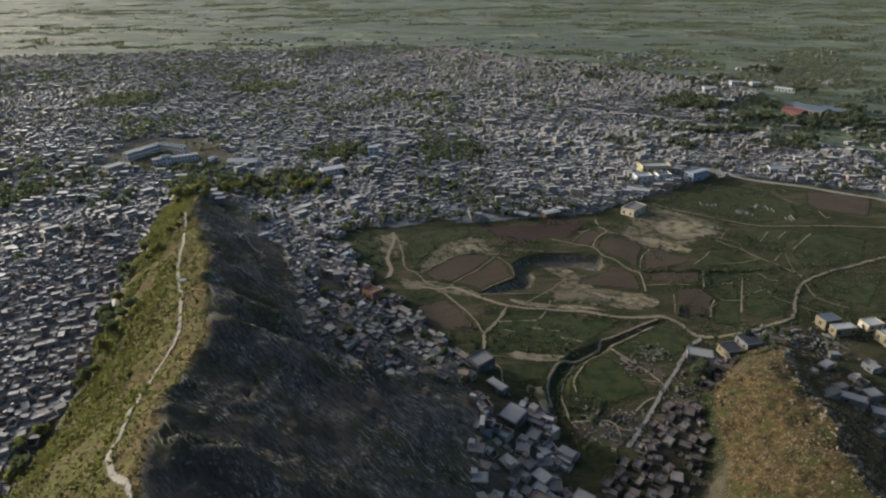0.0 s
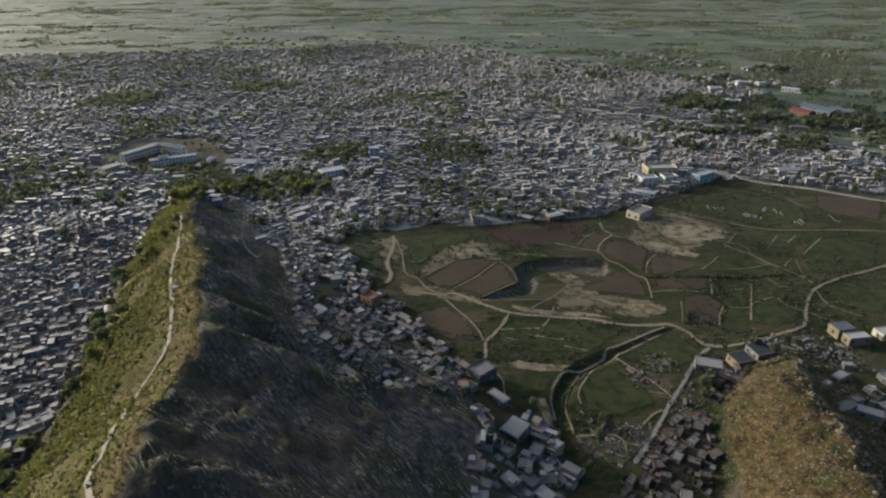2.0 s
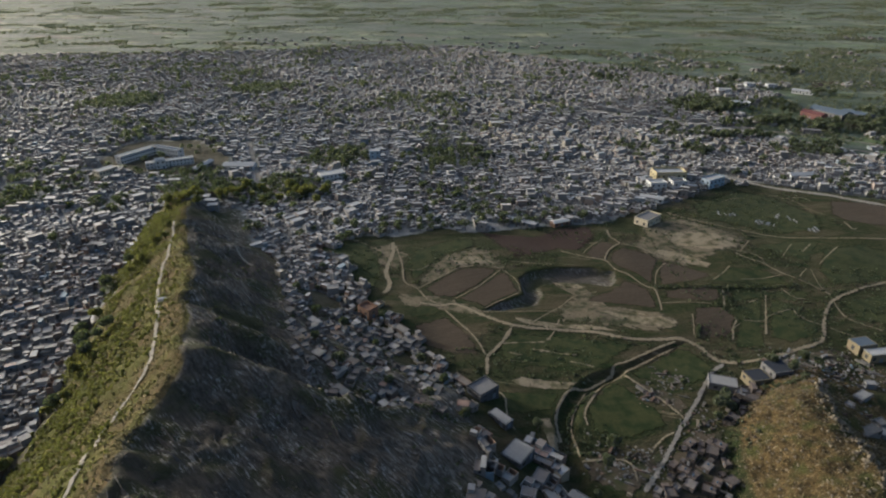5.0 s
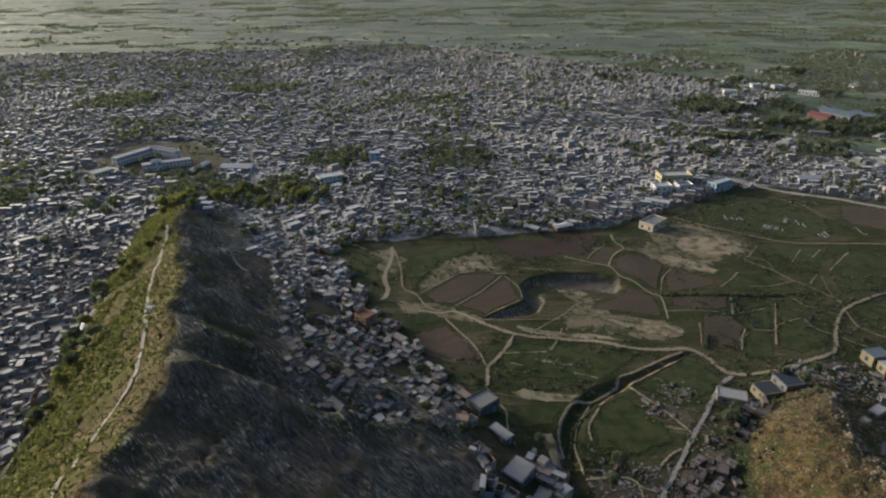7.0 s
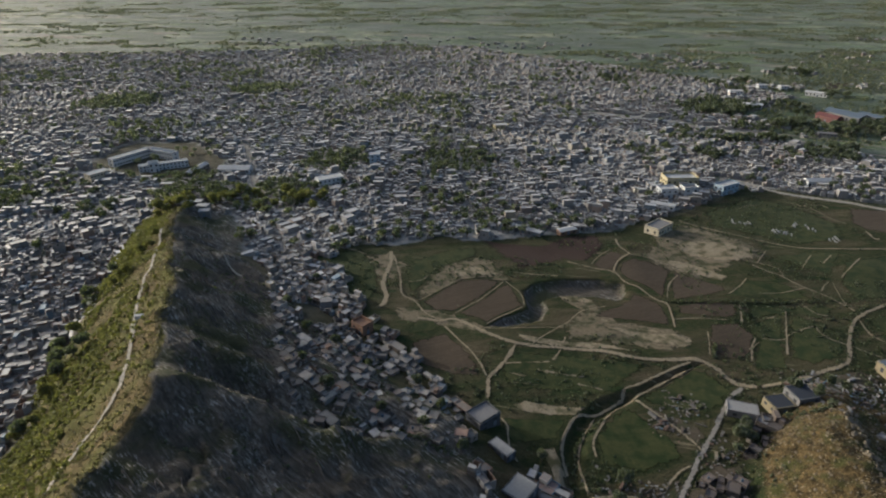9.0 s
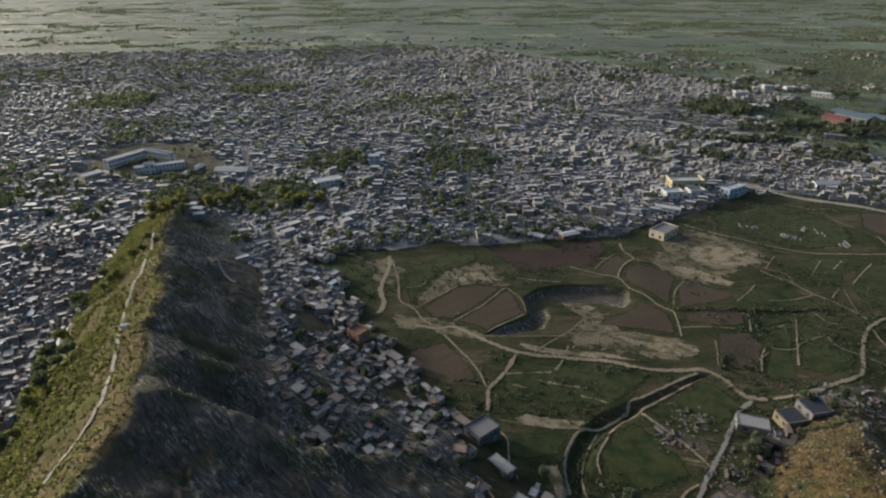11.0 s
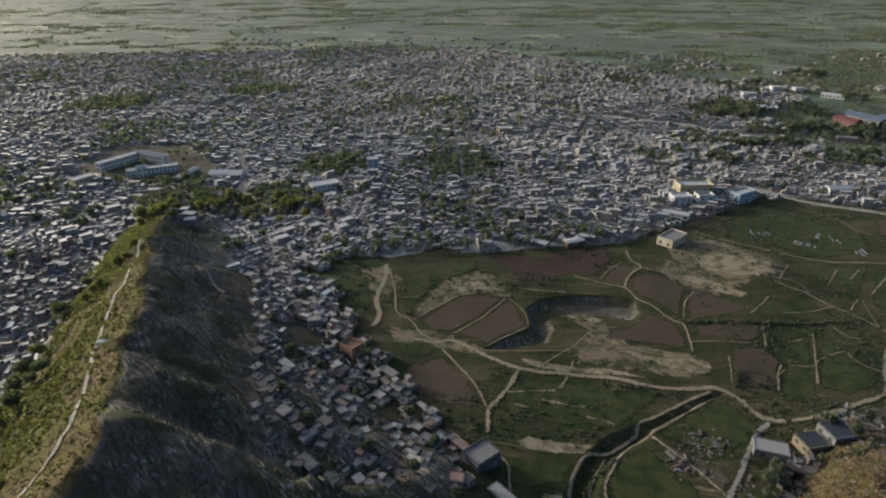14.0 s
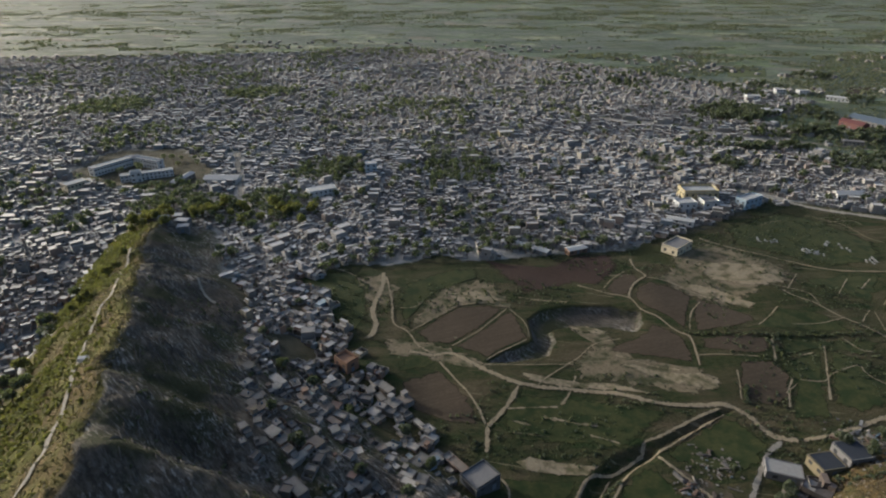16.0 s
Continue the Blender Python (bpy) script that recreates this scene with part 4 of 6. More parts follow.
REST = settle([p for p in SLUM if p[1] > 186], 4.8, -38, (4, 3, 2, 0.3, 0.3, 5, 0, 2, 5, 5, 3), "houses below the ridge", 150, 11, 0.82, taken, 0.64)
WEST = [(-140, 118), (-150, 150), (-154, 197), (-162, 240), (-175, 280), (-184, 312), (-194, 350), (-204, 378), (-240, 372), (-250, 300), (-235, 200), (-200, 118)]
SOUTH = [(48, 138), (46, 160), (42, 182), (32, 190), (12, 186), (9, 166), (10, 138), (20, 118), (44, 118)]
REST += settle(SOUTH, 5.6, -36, (4, 4, 4, 0.4, 0.6, 1, 0, 4, 2, 2, 4), "houses below the spur", 44, 17, 0.9, taken, 0.74)
REST += settle(WEST, 4.9, 24, (4, 4, 2.5, 0.6, 0.5, 4, 0, 2, 4, 5, 4), "houses west of the ridge", 36, 12, 0.9, None, 0.62)
EAST = [(96, 214), (112, 222), (122, 232), (150, 240), (170, 246), (176, 236), (150, 226), (128, 214), (108, 198), (101, 182), (98, 167), (88, 151), (76, 142), (60, 140), (54, 150), (68, 166), (80, 178), (92, 196)]
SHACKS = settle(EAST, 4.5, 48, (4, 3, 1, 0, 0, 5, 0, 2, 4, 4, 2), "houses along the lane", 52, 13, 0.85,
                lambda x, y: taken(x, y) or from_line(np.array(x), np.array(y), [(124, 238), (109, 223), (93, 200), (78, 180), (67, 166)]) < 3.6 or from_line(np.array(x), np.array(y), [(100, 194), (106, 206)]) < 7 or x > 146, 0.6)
BEHIND = [(150, 190), (158, 214), (175, 225), (215, 222), (230, 180), (200, 140), (160, 150)]
REST += settle(BEHIND, 12.0, 20, (4, 3, 1, 0, 0, 4, 0, 2, 3, 3, 2), "houses east of the knoll", 14, 14, 0.6, None, 0.9)

for kind in range(len(KINDS)):
    if kind not in USED:
        stand(kind, -176 - 9 * kind, 356, 24, "houses west of the ridge")

# ---- the rest of the town, out to its far edge ----
PARKS = [(-95, 533, 26), (9, 531, 28), (-129, 455, 30), (-185, 455, 26), (308, 732, 40), (-211, 487, 20), (350, 645, 30), (385, 645, 12), (405, 705, 20), (478, 670, 18), (440, 640, 14), (-330, 430, 30), (-400, 760, 42), (-250, 840, 36), (430, 600, 40), (330, 556, 22), (372, 628, 26), (300, 640, 18), (470, 640, 30), (-262, 527, 14), (-225, 560, 16)]


# hamlets and stray houses past the town's edge: middle, reach across and along, how many
HAMLETS = [(425, 855, 42, 18, 20), (307, 668, 34, 24, 26), (382, 1030, 46, 34, 26), (862, 1350, 36, 22, 12), (552, 862, 34, 30, 9), (352, 760, 20, 26, 6), (345, 612, 16, 12, 4), (430, 600, 24, 12, 7), (400, 545, 20, 16, 9), (330, 1110, 70, 40, 24), (470, 960, 60, 40, 10), (640, 1080, 90, 60, 10), (150, 1260, 120, 40, 22), (-200, 1330, 260, 60, 40), (380, 905, 30, 20, 12)]
# dark belts of tall trees about the works and the road
BELTS = [(302, 715, 30, 13, 70), (350, 655, 28, 12, 60), (286, 598, 34, 9, 60), (385, 630, 16, 16, 26), (440, 640, 26, 30, 60), (470, 690, 14, 20, 26), (403, 896, 14, 14, 12), (388, 735, 17, 16, 26),
         (500, 958, 30, 22, 36), (226, 548, 11, 14, 16), (352, 564, 12, 8, 12), (475, 798, 20, 14, 18), (400, 700, 26, 8, 16), (408, 648, 20, 7, 16), (560, 760, 60, 20, 40)]


class Heap:
    """Gathers many small pieces into one mesh."""

    def __init__(self):
        self.v, self.f, self.s = [], [], []

    def add(self, verts, faces, slots):
        n = len(self.v)
        self.v += verts
        self.f += [tuple([n + k for k in f]) for f in faces]
        self.s += slots

    def put(self, name, materials, label, category, smooth=False):
        me = mesh_of(name, self.v, self.f, materials, self.s, smooth)
        return tagged(new(name, me), label, category, kind="stuff")


class Thicket:
    """Gathers plants, each a turned and scaled copy of one of a few shapes, into one mesh of triangles."""

    def __init__(self):
        self.v, self.f, self.n, self.slots = [], [], 0, []

    def add(self, shape, x, y, z, wide, tall, angle):
        v, f, slot = shape
        c, s = math.cos(angle) * wide, math.sin(angle) * wide
        self.v.append(v @ np.array([[c, s, 0], [-s, c, 0], [0, 0, tall]]) + (x, y, z))
        self.f.append(f + self.n)
        self.slots.append(slot)
        self.n += len(v)

    def put(self, name, materials, label, category):
        v, f, slots = np.concatenate(self.v), np.concatenate(self.f), np.concatenate(self.slots)
        me = bpy.data.meshes.new(name)
        me.vertices.add(len(v))
        me.vertices.foreach_set("co", v.ravel())
        me.loops.add(f.size)
        me.loops.foreach_set("vertex_index", f.ravel().astype(np.int32))
        me.polygons.add(len(f))
        me.polygons.foreach_set("loop_start", np.arange(0, f.size, 3, dtype=np.int32))
        me.update(calc_edges=True)
        for mat in materials:
            me.materials.append(mat)
        me.polygons.foreach_set("material_index", slots.astype(np.int32))
        return tagged(new(name, me), label, category, kind="stuff")


def turned(points, x, y, z, angle):
    c, s = math.cos(angle), math.sin(angle)
    return [(x + c * a - s * b, y + s * a + c * b, z + h) for a, b, h in points]


def add_house(heap, rnd, x, y, z, w, d, h, angle, detail):
    a, b, t, rim = w / 2, d / 2, 0.22, rnd.choice((0.15, 0.25, 0.45))
    sq = ((-1, -1), (1, -1), (1, 1), (-1, 1))
    v = [(i * a, j * b, -2.5) for i, j in sq] + [(i * a, j * b, h + rim) for i, j in sq] + [(i * (a - t), j * (b - t), h + rim) for i, j in sq] + [(i * (a - t), j * (b - t), h) for i, j in sq]
    f, s = [], []
    for k in range(4):
        n = (k + 1) % 4
        f += [(k, n, 4 + n, 4 + k), (4 + k, 4 + n, 8 + n, 8 + k), (8 + k, 8 + n, 12 + n, 12 + k)]
        s += [0, 0, 0]
    f.append((12, 13, 14, 15))
    s.append(1)
    heap.add(turned(v, x, y, z, angle), f, s)
    if rnd.random() < 0.4:
        # a lower wing against one side, at its own slight angle
        g, e, u, r = rnd.choice((-1, 1)), rnd.uniform(0.35, 0.9), rnd.uniform(1.4, 3.2), h * rnd.uniform(0.55, 0.9)
        lo, hi = sorted((g * a * 0.98, g * (a + u)))
        o = rnd.uniform(-1, 1) * b * (1 - e)
        v = [(p, q, r0) for r0 in (-2.5, r) for p, q in ((lo, o - b * e), (hi, o - b * e), (hi, o + b * e), (lo, o + b * e))]
        heap.add(turned(v, x, y, z, angle), [(0, 1, 5, 4), (1, 2, 6, 5), (2, 3, 7, 6), (3, 0, 4, 7), (4, 5, 6, 7)], [0, 0, 0, 0, 1])
    if rnd.random() < 0.22:
        # a part upper storey
        e, g, u = rnd.uniform(0.4, 0.75), rnd.choice((-1, 1)), rnd.uniform(1.2, 2.2)
        v = [(i * a * 0.98, g * b * 0.98 + (j - g) * b * 0.98 * e, z0) for z0 in (h, h + u) for i, j in sq]
        heap.add(turned(v, x, y, z, angle), [(0, 1, 5, 4), (1, 2, 6, 5), (2, 3, 7, 6), (3, 0, 4, 7), (4, 5, 6, 7)], [0, 0, 0, 0, 1])
    elif rnd.random() < 0.3:
        r = min(a, b) * rnd.uniform(0.3, 0.55)
        p, q = rnd.choice((-1, 1)) * (a - r) * 0.98, rnd.choice((-1, 1)) * (b - r) * 0.98
        v = [(p + i * r, q + j * r, h) for i, j in sq] + [(p + i * r, q + j * r, h + 1.7) for i, j in sq]
        heap.add(turned(v, x, y, z, angle), [(0, 1, 5, 4), (1, 2, 6, 5), (2, 3, 7, 6), (3, 0, 4, 7), (4, 5, 6, 7)], [0, 0, 0, 0, 1])
    if detail and d < 6.5:
        # a walled yard on the open side
        e, u = rnd.choice((-1, 1)), rnd.uniform(2.2, 3.6)
        for x0, y0, x1, y1 in ((-a, e * b, -a + 0.2, e * (b + u)), (a - 0.2, e * b, a, e * (b + u)), (-a, e * (b + u), a, e * (b + u + 0.2))):
            v = [(p, q, r) for r in (-2.0, 1.9) for p, q in ((x0, y0), (x1, y0), (x1, y1), (x0, y1))]
            heap.add(turned(v, x, y, z, angle), [(0, 1, 5, 4), (1, 2, 6, 5), (2, 3, 7, 6), (3, 0, 4, 7), (4, 5, 6, 7)], [0] * 5)
    if detail:
        for k in range(4):
            (i, j), (m, n) = sq[k], sq[(k + 1) % 4]
            span = w if k % 2 == 0 else d
            for fl in range(max(1, int(h / 3))):
                count = int(span / 3.2)
                for q in range(count):
                    if rnd.random() < 0.45:
                        continue
                    m0 = (q + 0.5) / count
                    ends = []
                    for f0 in (m0 - 0.5 / span, m0 + 0.5 / span):
                        px, py = i * a + (m - i) * a * f0, j * b + (n - j) * b * f0
                        ox, oy = (0, j * 0.03) if k % 2 == 0 else (i * 0.03, 0)
                        ends.append((px + ox, py + oy))
                    z0 = fl * 3.0 + 1.0
                    v = [(*ends[0], z0), (*ends[1], z0), (*ends[1], z0 + 1.3), (*ends[0], z0 + 1.3)]
                    heap.add(turned(v, x, y, z, angle), [(0, 1, 2, 3)], [2])


def hillside():
    """The farther houses round the foot of the ridge."""
    rnd = random.Random(15)
    heap = Heap()
    for x, y, w, d, turn in REST:
        add_house(heap, rnd, x, y, height(x, y), w, d, rnd.choice((1.6, 1.8, 1.9, 2.1, 2.3, 3.6)), radians(turn), True)
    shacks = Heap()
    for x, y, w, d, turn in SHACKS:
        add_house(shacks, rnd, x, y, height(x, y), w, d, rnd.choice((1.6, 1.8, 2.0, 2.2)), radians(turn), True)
    shacks.put("lane_shacks", [BRICK_HEAP, SLAB_HEAP, GLASS], "dark brown brick shacks crowded along the lane", "houses")
    heap.put("hillside_houses", [WALL_HILL, ROOF_HILL, GLASS], "low grey houses packed round the ridge's foot", "houses")


hillside()


def town():
    rnd = random.Random(5)
    heaps = [Heap(), Heap(), Heap()]
    seeds = [(rnd.uniform(-1100, 450), rnd.uniform(100, 1280), rnd.uniform(-45, 45), rnd.uniform(4.1, 5.4)) for _ in range(75)]
    sx, sy = np.array([p[0] for p in seeds]), np.array([p[1] for p in seeds])
    trees = []
    for n, (cx, cy, turn, pitch) in enumerate(seeds):
        c, s = math.cos(radians(turn)), math.sin(radians(turn))
        reach = 190
        k = int(reach / pitch)
        gi, gj = np.meshgrid(np.arange(-k, k + 1), np.arange(-k, k + 1))
        u = gi * pitch * 1.02 + np.floor(gi / 6) * 3.0 + (np.sin(gi * 12.9 + gj * 78.2) * 0.17) * pitch
        v = gj * pitch * 0.92 + np.floor(gj / 3) * 1.7 + (np.sin(gi * 39.3 + gj * 11.1) * 0.15) * pitch
        x, y = (cx + c * u - s * v).ravel(), (cy + s * u + c * v).ravel()
        own = np.argmin((x[:, None] - sx) ** 2 + (y[:, None] - sy) ** 2, axis=1) == n
        ok = own & inside(x, y, TOWN) & ~inside(x, y, COMMON) & ~inside(x, y, SLUM) & ~inside(x, y, WEST) & ~inside(x, y, CAMPUS)
        ok &= (land(x, y)[0] < 4.5) & (from_line(x, y, ROAD) > 9)
        ok &= (from_line(x, y, FIELD_ROAD) > 7) & (from_line(x, y, STREET) > 4.5)
        green = fractal(x, y, 60, 81, 4) - 0.05
        for a, b, g in zip(x[ok], y[ok], green[ok]):
            if any(math.hypot(a - p, b - q) < r * (0.8 + 0.4 * rnd.random()) for p, q, r in PARKS) or rnd.random() < 0.02 + 0.75 * max(0.0, g - 0.28):
                if rnd.random() < 0.8:
                    trees.append((a, b))
                continue
            if rnd.random() < 0.10:
                continue
            w, d = pitch * rnd.uniform(0.6, 1.08), pitch * rnd.uniform(0.5, 0.95)
            h = rnd.choice((1.3, 1.4, 1.5, 1.6, 1.7, 1.8, 1.9, 2.0, 2.2, 2.4, 1.6, 1.8, 2.7, 3.6, 4.8 if rnd.random() < 0.5 else 1.9))
            far = math.hypot(a, b)
            if rnd.random() < 0.06:
                # a bigger block over two plots
                add_house(heaps[0 if far < 450 else 1 if far < 750 else 2], rnd, a, b, 0.0, pitch * rnd.uniform(1.3, 1.9), pitch * rnd.uniform(0.9, 1.3), rnd.uniform(3.0, 6.0), radians(turn), far < 500)
                continue
            if rnd.random() < 0.12:
                # two small buildings share the plot
                g, o = radians(turn), pitch * 0.27
                for e in (-1, 1):
                    add_house(heaps[0 if far < 450 else 1 if far < 750 else 2], rnd, a + e * o * math.cos(g), b + e * o * math.sin(g), 0.0, pitch * rnd.uniform(0.34, 0.5), pitch * rnd.uniform(0.4, 0.8),
                              rnd.choice((2.2, 2.5, 2.8, 3.2)), g + rnd.gauss(0, 0.1), False)
                continue
            add_house(heaps[0 if far < 450 else 1 if far < 750 else 2], rnd, a, b, 0.0, w, d, h, radians(turn + rnd.gauss(0, 7) + rnd.choice((0, 0, 90))), far < 500)
            if rnd.random() < 0.035 + 0.2 * (g > 0.15):
                trees.append((a + rnd.uniform(-6, 6), b + rnd.uniform(-6, 6)))
    for cx, cy, rx, ry, count in HAMLETS:
        for _ in range(count):
            a, b = cx + rnd.uniform(-1, 1) * rx, cy + rnd.uniform(-1, 1) * ry
            if from_line(np.array(a), np.array(b), ROAD) > 9:
                add_house(heaps[1 if cy < 700 else 2], rnd, a, b, 0.0, rnd.uniform(4, 7.5), rnd.uniform(3.5, 6), rnd.choice((2.0, 2.3, 2.6, 3.0)), radians(rnd.uniform(-30, 30)), cy < 600)
    for heap, words in zip(heaps, ("close-packed grey flat-roofed houses near the fields", "dense flat-roofed houses in the middle of the town", "far grey houses on the plain")):
        heap.put("town_houses", [WALL_FAR, ROOF_FAR, GLASS], words, "houses")
    return trees


TOWN_TREES = town()


# ---- trees and scrub ----
def leafy(rnd, x, y, z, wide, tall, count, leaf):
    """Leaf clumps, tilted every way, filling an uneven crown of several lobes."""
    v, f = [], []
    lobes = [(rnd.uniform(-0.45, 0.45), rnd.uniform(-0.45, 0.45), rnd.uniform(-0.3, 0.45), rnd.uniform(0.4, 0.7)) for _ in range(5)]
    for _ in range(count):
        lx, ly, lz, lr = rnd.choice(lobes)
        way = Vector((rnd.gauss(0, 1), rnd.gauss(0, 1), rnd.gauss(0, 1))).normalized() * lr * rnd.uniform(0.65, 1.0)
        p = Vector((x + (lx + way.x) * wide, y + (ly + way.y) * wide, z + (lz + way.z) * tall))
        q = Euler((rnd.uniform(0, 6.3), rnd.uniform(0, 6.3), rnd.uniform(0, 6.3))).to_matrix()
        s = leaf * rnd.uniform(0.6, 1.25)
        n = len(v)
        for a, b, c in ((-1, -0.6, 0.12), (1, -0.5, -0.1), (0.8, 0.7, 0.15), (-0.7, 0.6, -0.15)):
            v.append(tuple(p + q @ Vector((a * s, b * s, c * s))))
        f += [(n, n + 1, n + 2), (n, n + 2, n + 3)]
    return v, f


def limb(rnd, v, f, start, end, r0, r1, sides=5):
    n = len(v)
    way = (Vector(end) - Vector(start)).normalized()
    a = way.orthogonal().normalized()
    b = way.cross(a)
    for p, r in ((Vector(start), r0), (Vector(end), r1)):
        for k in range(sides):
            g = 6.2832 * k / sides
            v.append(tuple(p + (a * math.cos(g) + b * math.sin(g)) * r))
    f += [(n + k, n + (k + 1) % sides, n + sides + (k + 1) % sides, n + sides + k) for k in range(sides)]


def tree(seed, tall, wide, leaf, gold=False):
    rnd = random.Random(seed)
    ob = new("tree")
    v, f = [], []
    limb(rnd, v, f, (0, 0, -0.6), (0.1, 0.1, tall * 0.5), tall * 0.035, tall * 0.022, 7)
    for _ in range(5):
        g, r = rnd.uniform(0, 6.3), wide * rnd.uniform(0.4, 0.7)
        limb(rnd, v, f, (0.1, 0.1, tall * rnd.uniform(0.3, 0.5)), (r * math.cos(g), r * math.sin(g), tall * rnd.uniform(0.6, 0.85)), tall * 0.016, tall * 0.006)
    trunk = new("trunk", mesh_of("trunk", v, f, [BARK]))
    trunk.parent = ob
    v, f = leafy(rnd, 0, 0, tall * 0.68, wide, tall * 0.36, 420, leaf)
    crown = new("crown", mesh_of("crown", v, f, [LEAF_GOLD if gold else LEAF]))
    crown.parent = ob
    return ob


def plant(kinds, spots, label, group, seed):
    rnd = random.Random(seed)
    used = set()
    for x, y in spots:
        k = rnd.randrange(len(kinds))
        m = pose(x, y, height(x, y), 0, 0, rnd.uniform(0, 360))
        if k in used:
            made = copy_thing(kinds[k], m)
        else:
            made = kinds[k]
            made.matrix_basis = m
            used.add(k)
        s = rnd.uniform(0.75, 1.2)
        made.scale = (s, s, s * rnd.uniform(0.9, 1.1))
        tagged(made, label, "tree", group)
    for k, ob in enumerate(kinds):
        if k not in used:
            ob.matrix_basis = pose(spots[0][0] + 3 + k, spots[0][1] + 4, height(spots[0][0] + 3 + k, spots[0][1] + 4))
            tagged(ob, label, "tree", group)


def scatter(rnd, count, test):
    out = []
    while len(out) < count:
        p = test(rnd)
        if p:
            out.append(p)
    return out


rnd = random.Random(31)
plant([tree(101, 8.0, 3.6, 0.5, True), tree(102, 6.5, 3.4, 0.5, True), tree(103, 9.0, 4.0, 0.55, True)],
      [(-178 + rnd.gauss(0, 7), 398 + rnd.gauss(0, 10)) for _ in range(16)] + [(-150 + rnd.uniform(-20, 60), 440 + rnd.gauss(0, 8)) for _ in range(26)],
      "leafy olive-green tree at the ridge's tip", "trees at the end of the ridge", 41)
foot = [(-152, 170), (-150, 215), (-158, 240), (-170, 255), (-165, 300), (-160, 330), (-140, 150), (-180, 310), (-150, 195), (-145, 228)]
plant([tree(104, 5.5, 2.8, 0.45, True), tree(105, 7.0, 3.2, 0.45)], [(x + rnd.gauss(0, 4), y + rnd.gauss(0, 5)) for x, y in foot for _ in range(3)],
      "bushy green tree at the foot of the west slope", "trees below the west slope", 42)
slum_spots = [(111, 209), (108, 206), (113, 212), (105, 200), (150, 232), (156, 236), (-75, 285), (-68, 300), (-60, 262), (-52, 226), (-40, 210), (-20, 205), (-5, 195), (8, 190), (36, 196), (0, 215), (-30, 240), (-70, 325), (52, 165), (58, 178), (62, 186), (100, 222), (140, 232), (146, 226), (160, 232), (112, 205), (-45, 250), (-10, 235)]
plant([tree(106, 5.0, 2.3, 0.4), tree(107, 6.5, 2.8, 0.45)], slum_spots, "dark green tree among the low houses", "trees among the houses", 43)


def shape_of(seed, count, leaf, trunk=True):
    """A crown one unit wide and tall, for thickets: leaf clumps and a short stem."""
    rnd = random.Random(seed)
    v, f = leafy(rnd, 0, 0, 0.62, 0.42, 0.36, count, leaf)
    slots = [0] * len(f)
    if trunk:
        w, g = [], []
        limb(rnd, w, g, (0, 0, -0.06), (0, 0, 0.55), 0.04, 0.025, 4)
        n = len(v)
        v += w
        for a, b, c, d in g:
            f += [(n + a, n + b, n + c), (n + a, n + c, n + d)]
            slots += [1, 1]
    return np.array(v), np.array(f), np.array(slots)


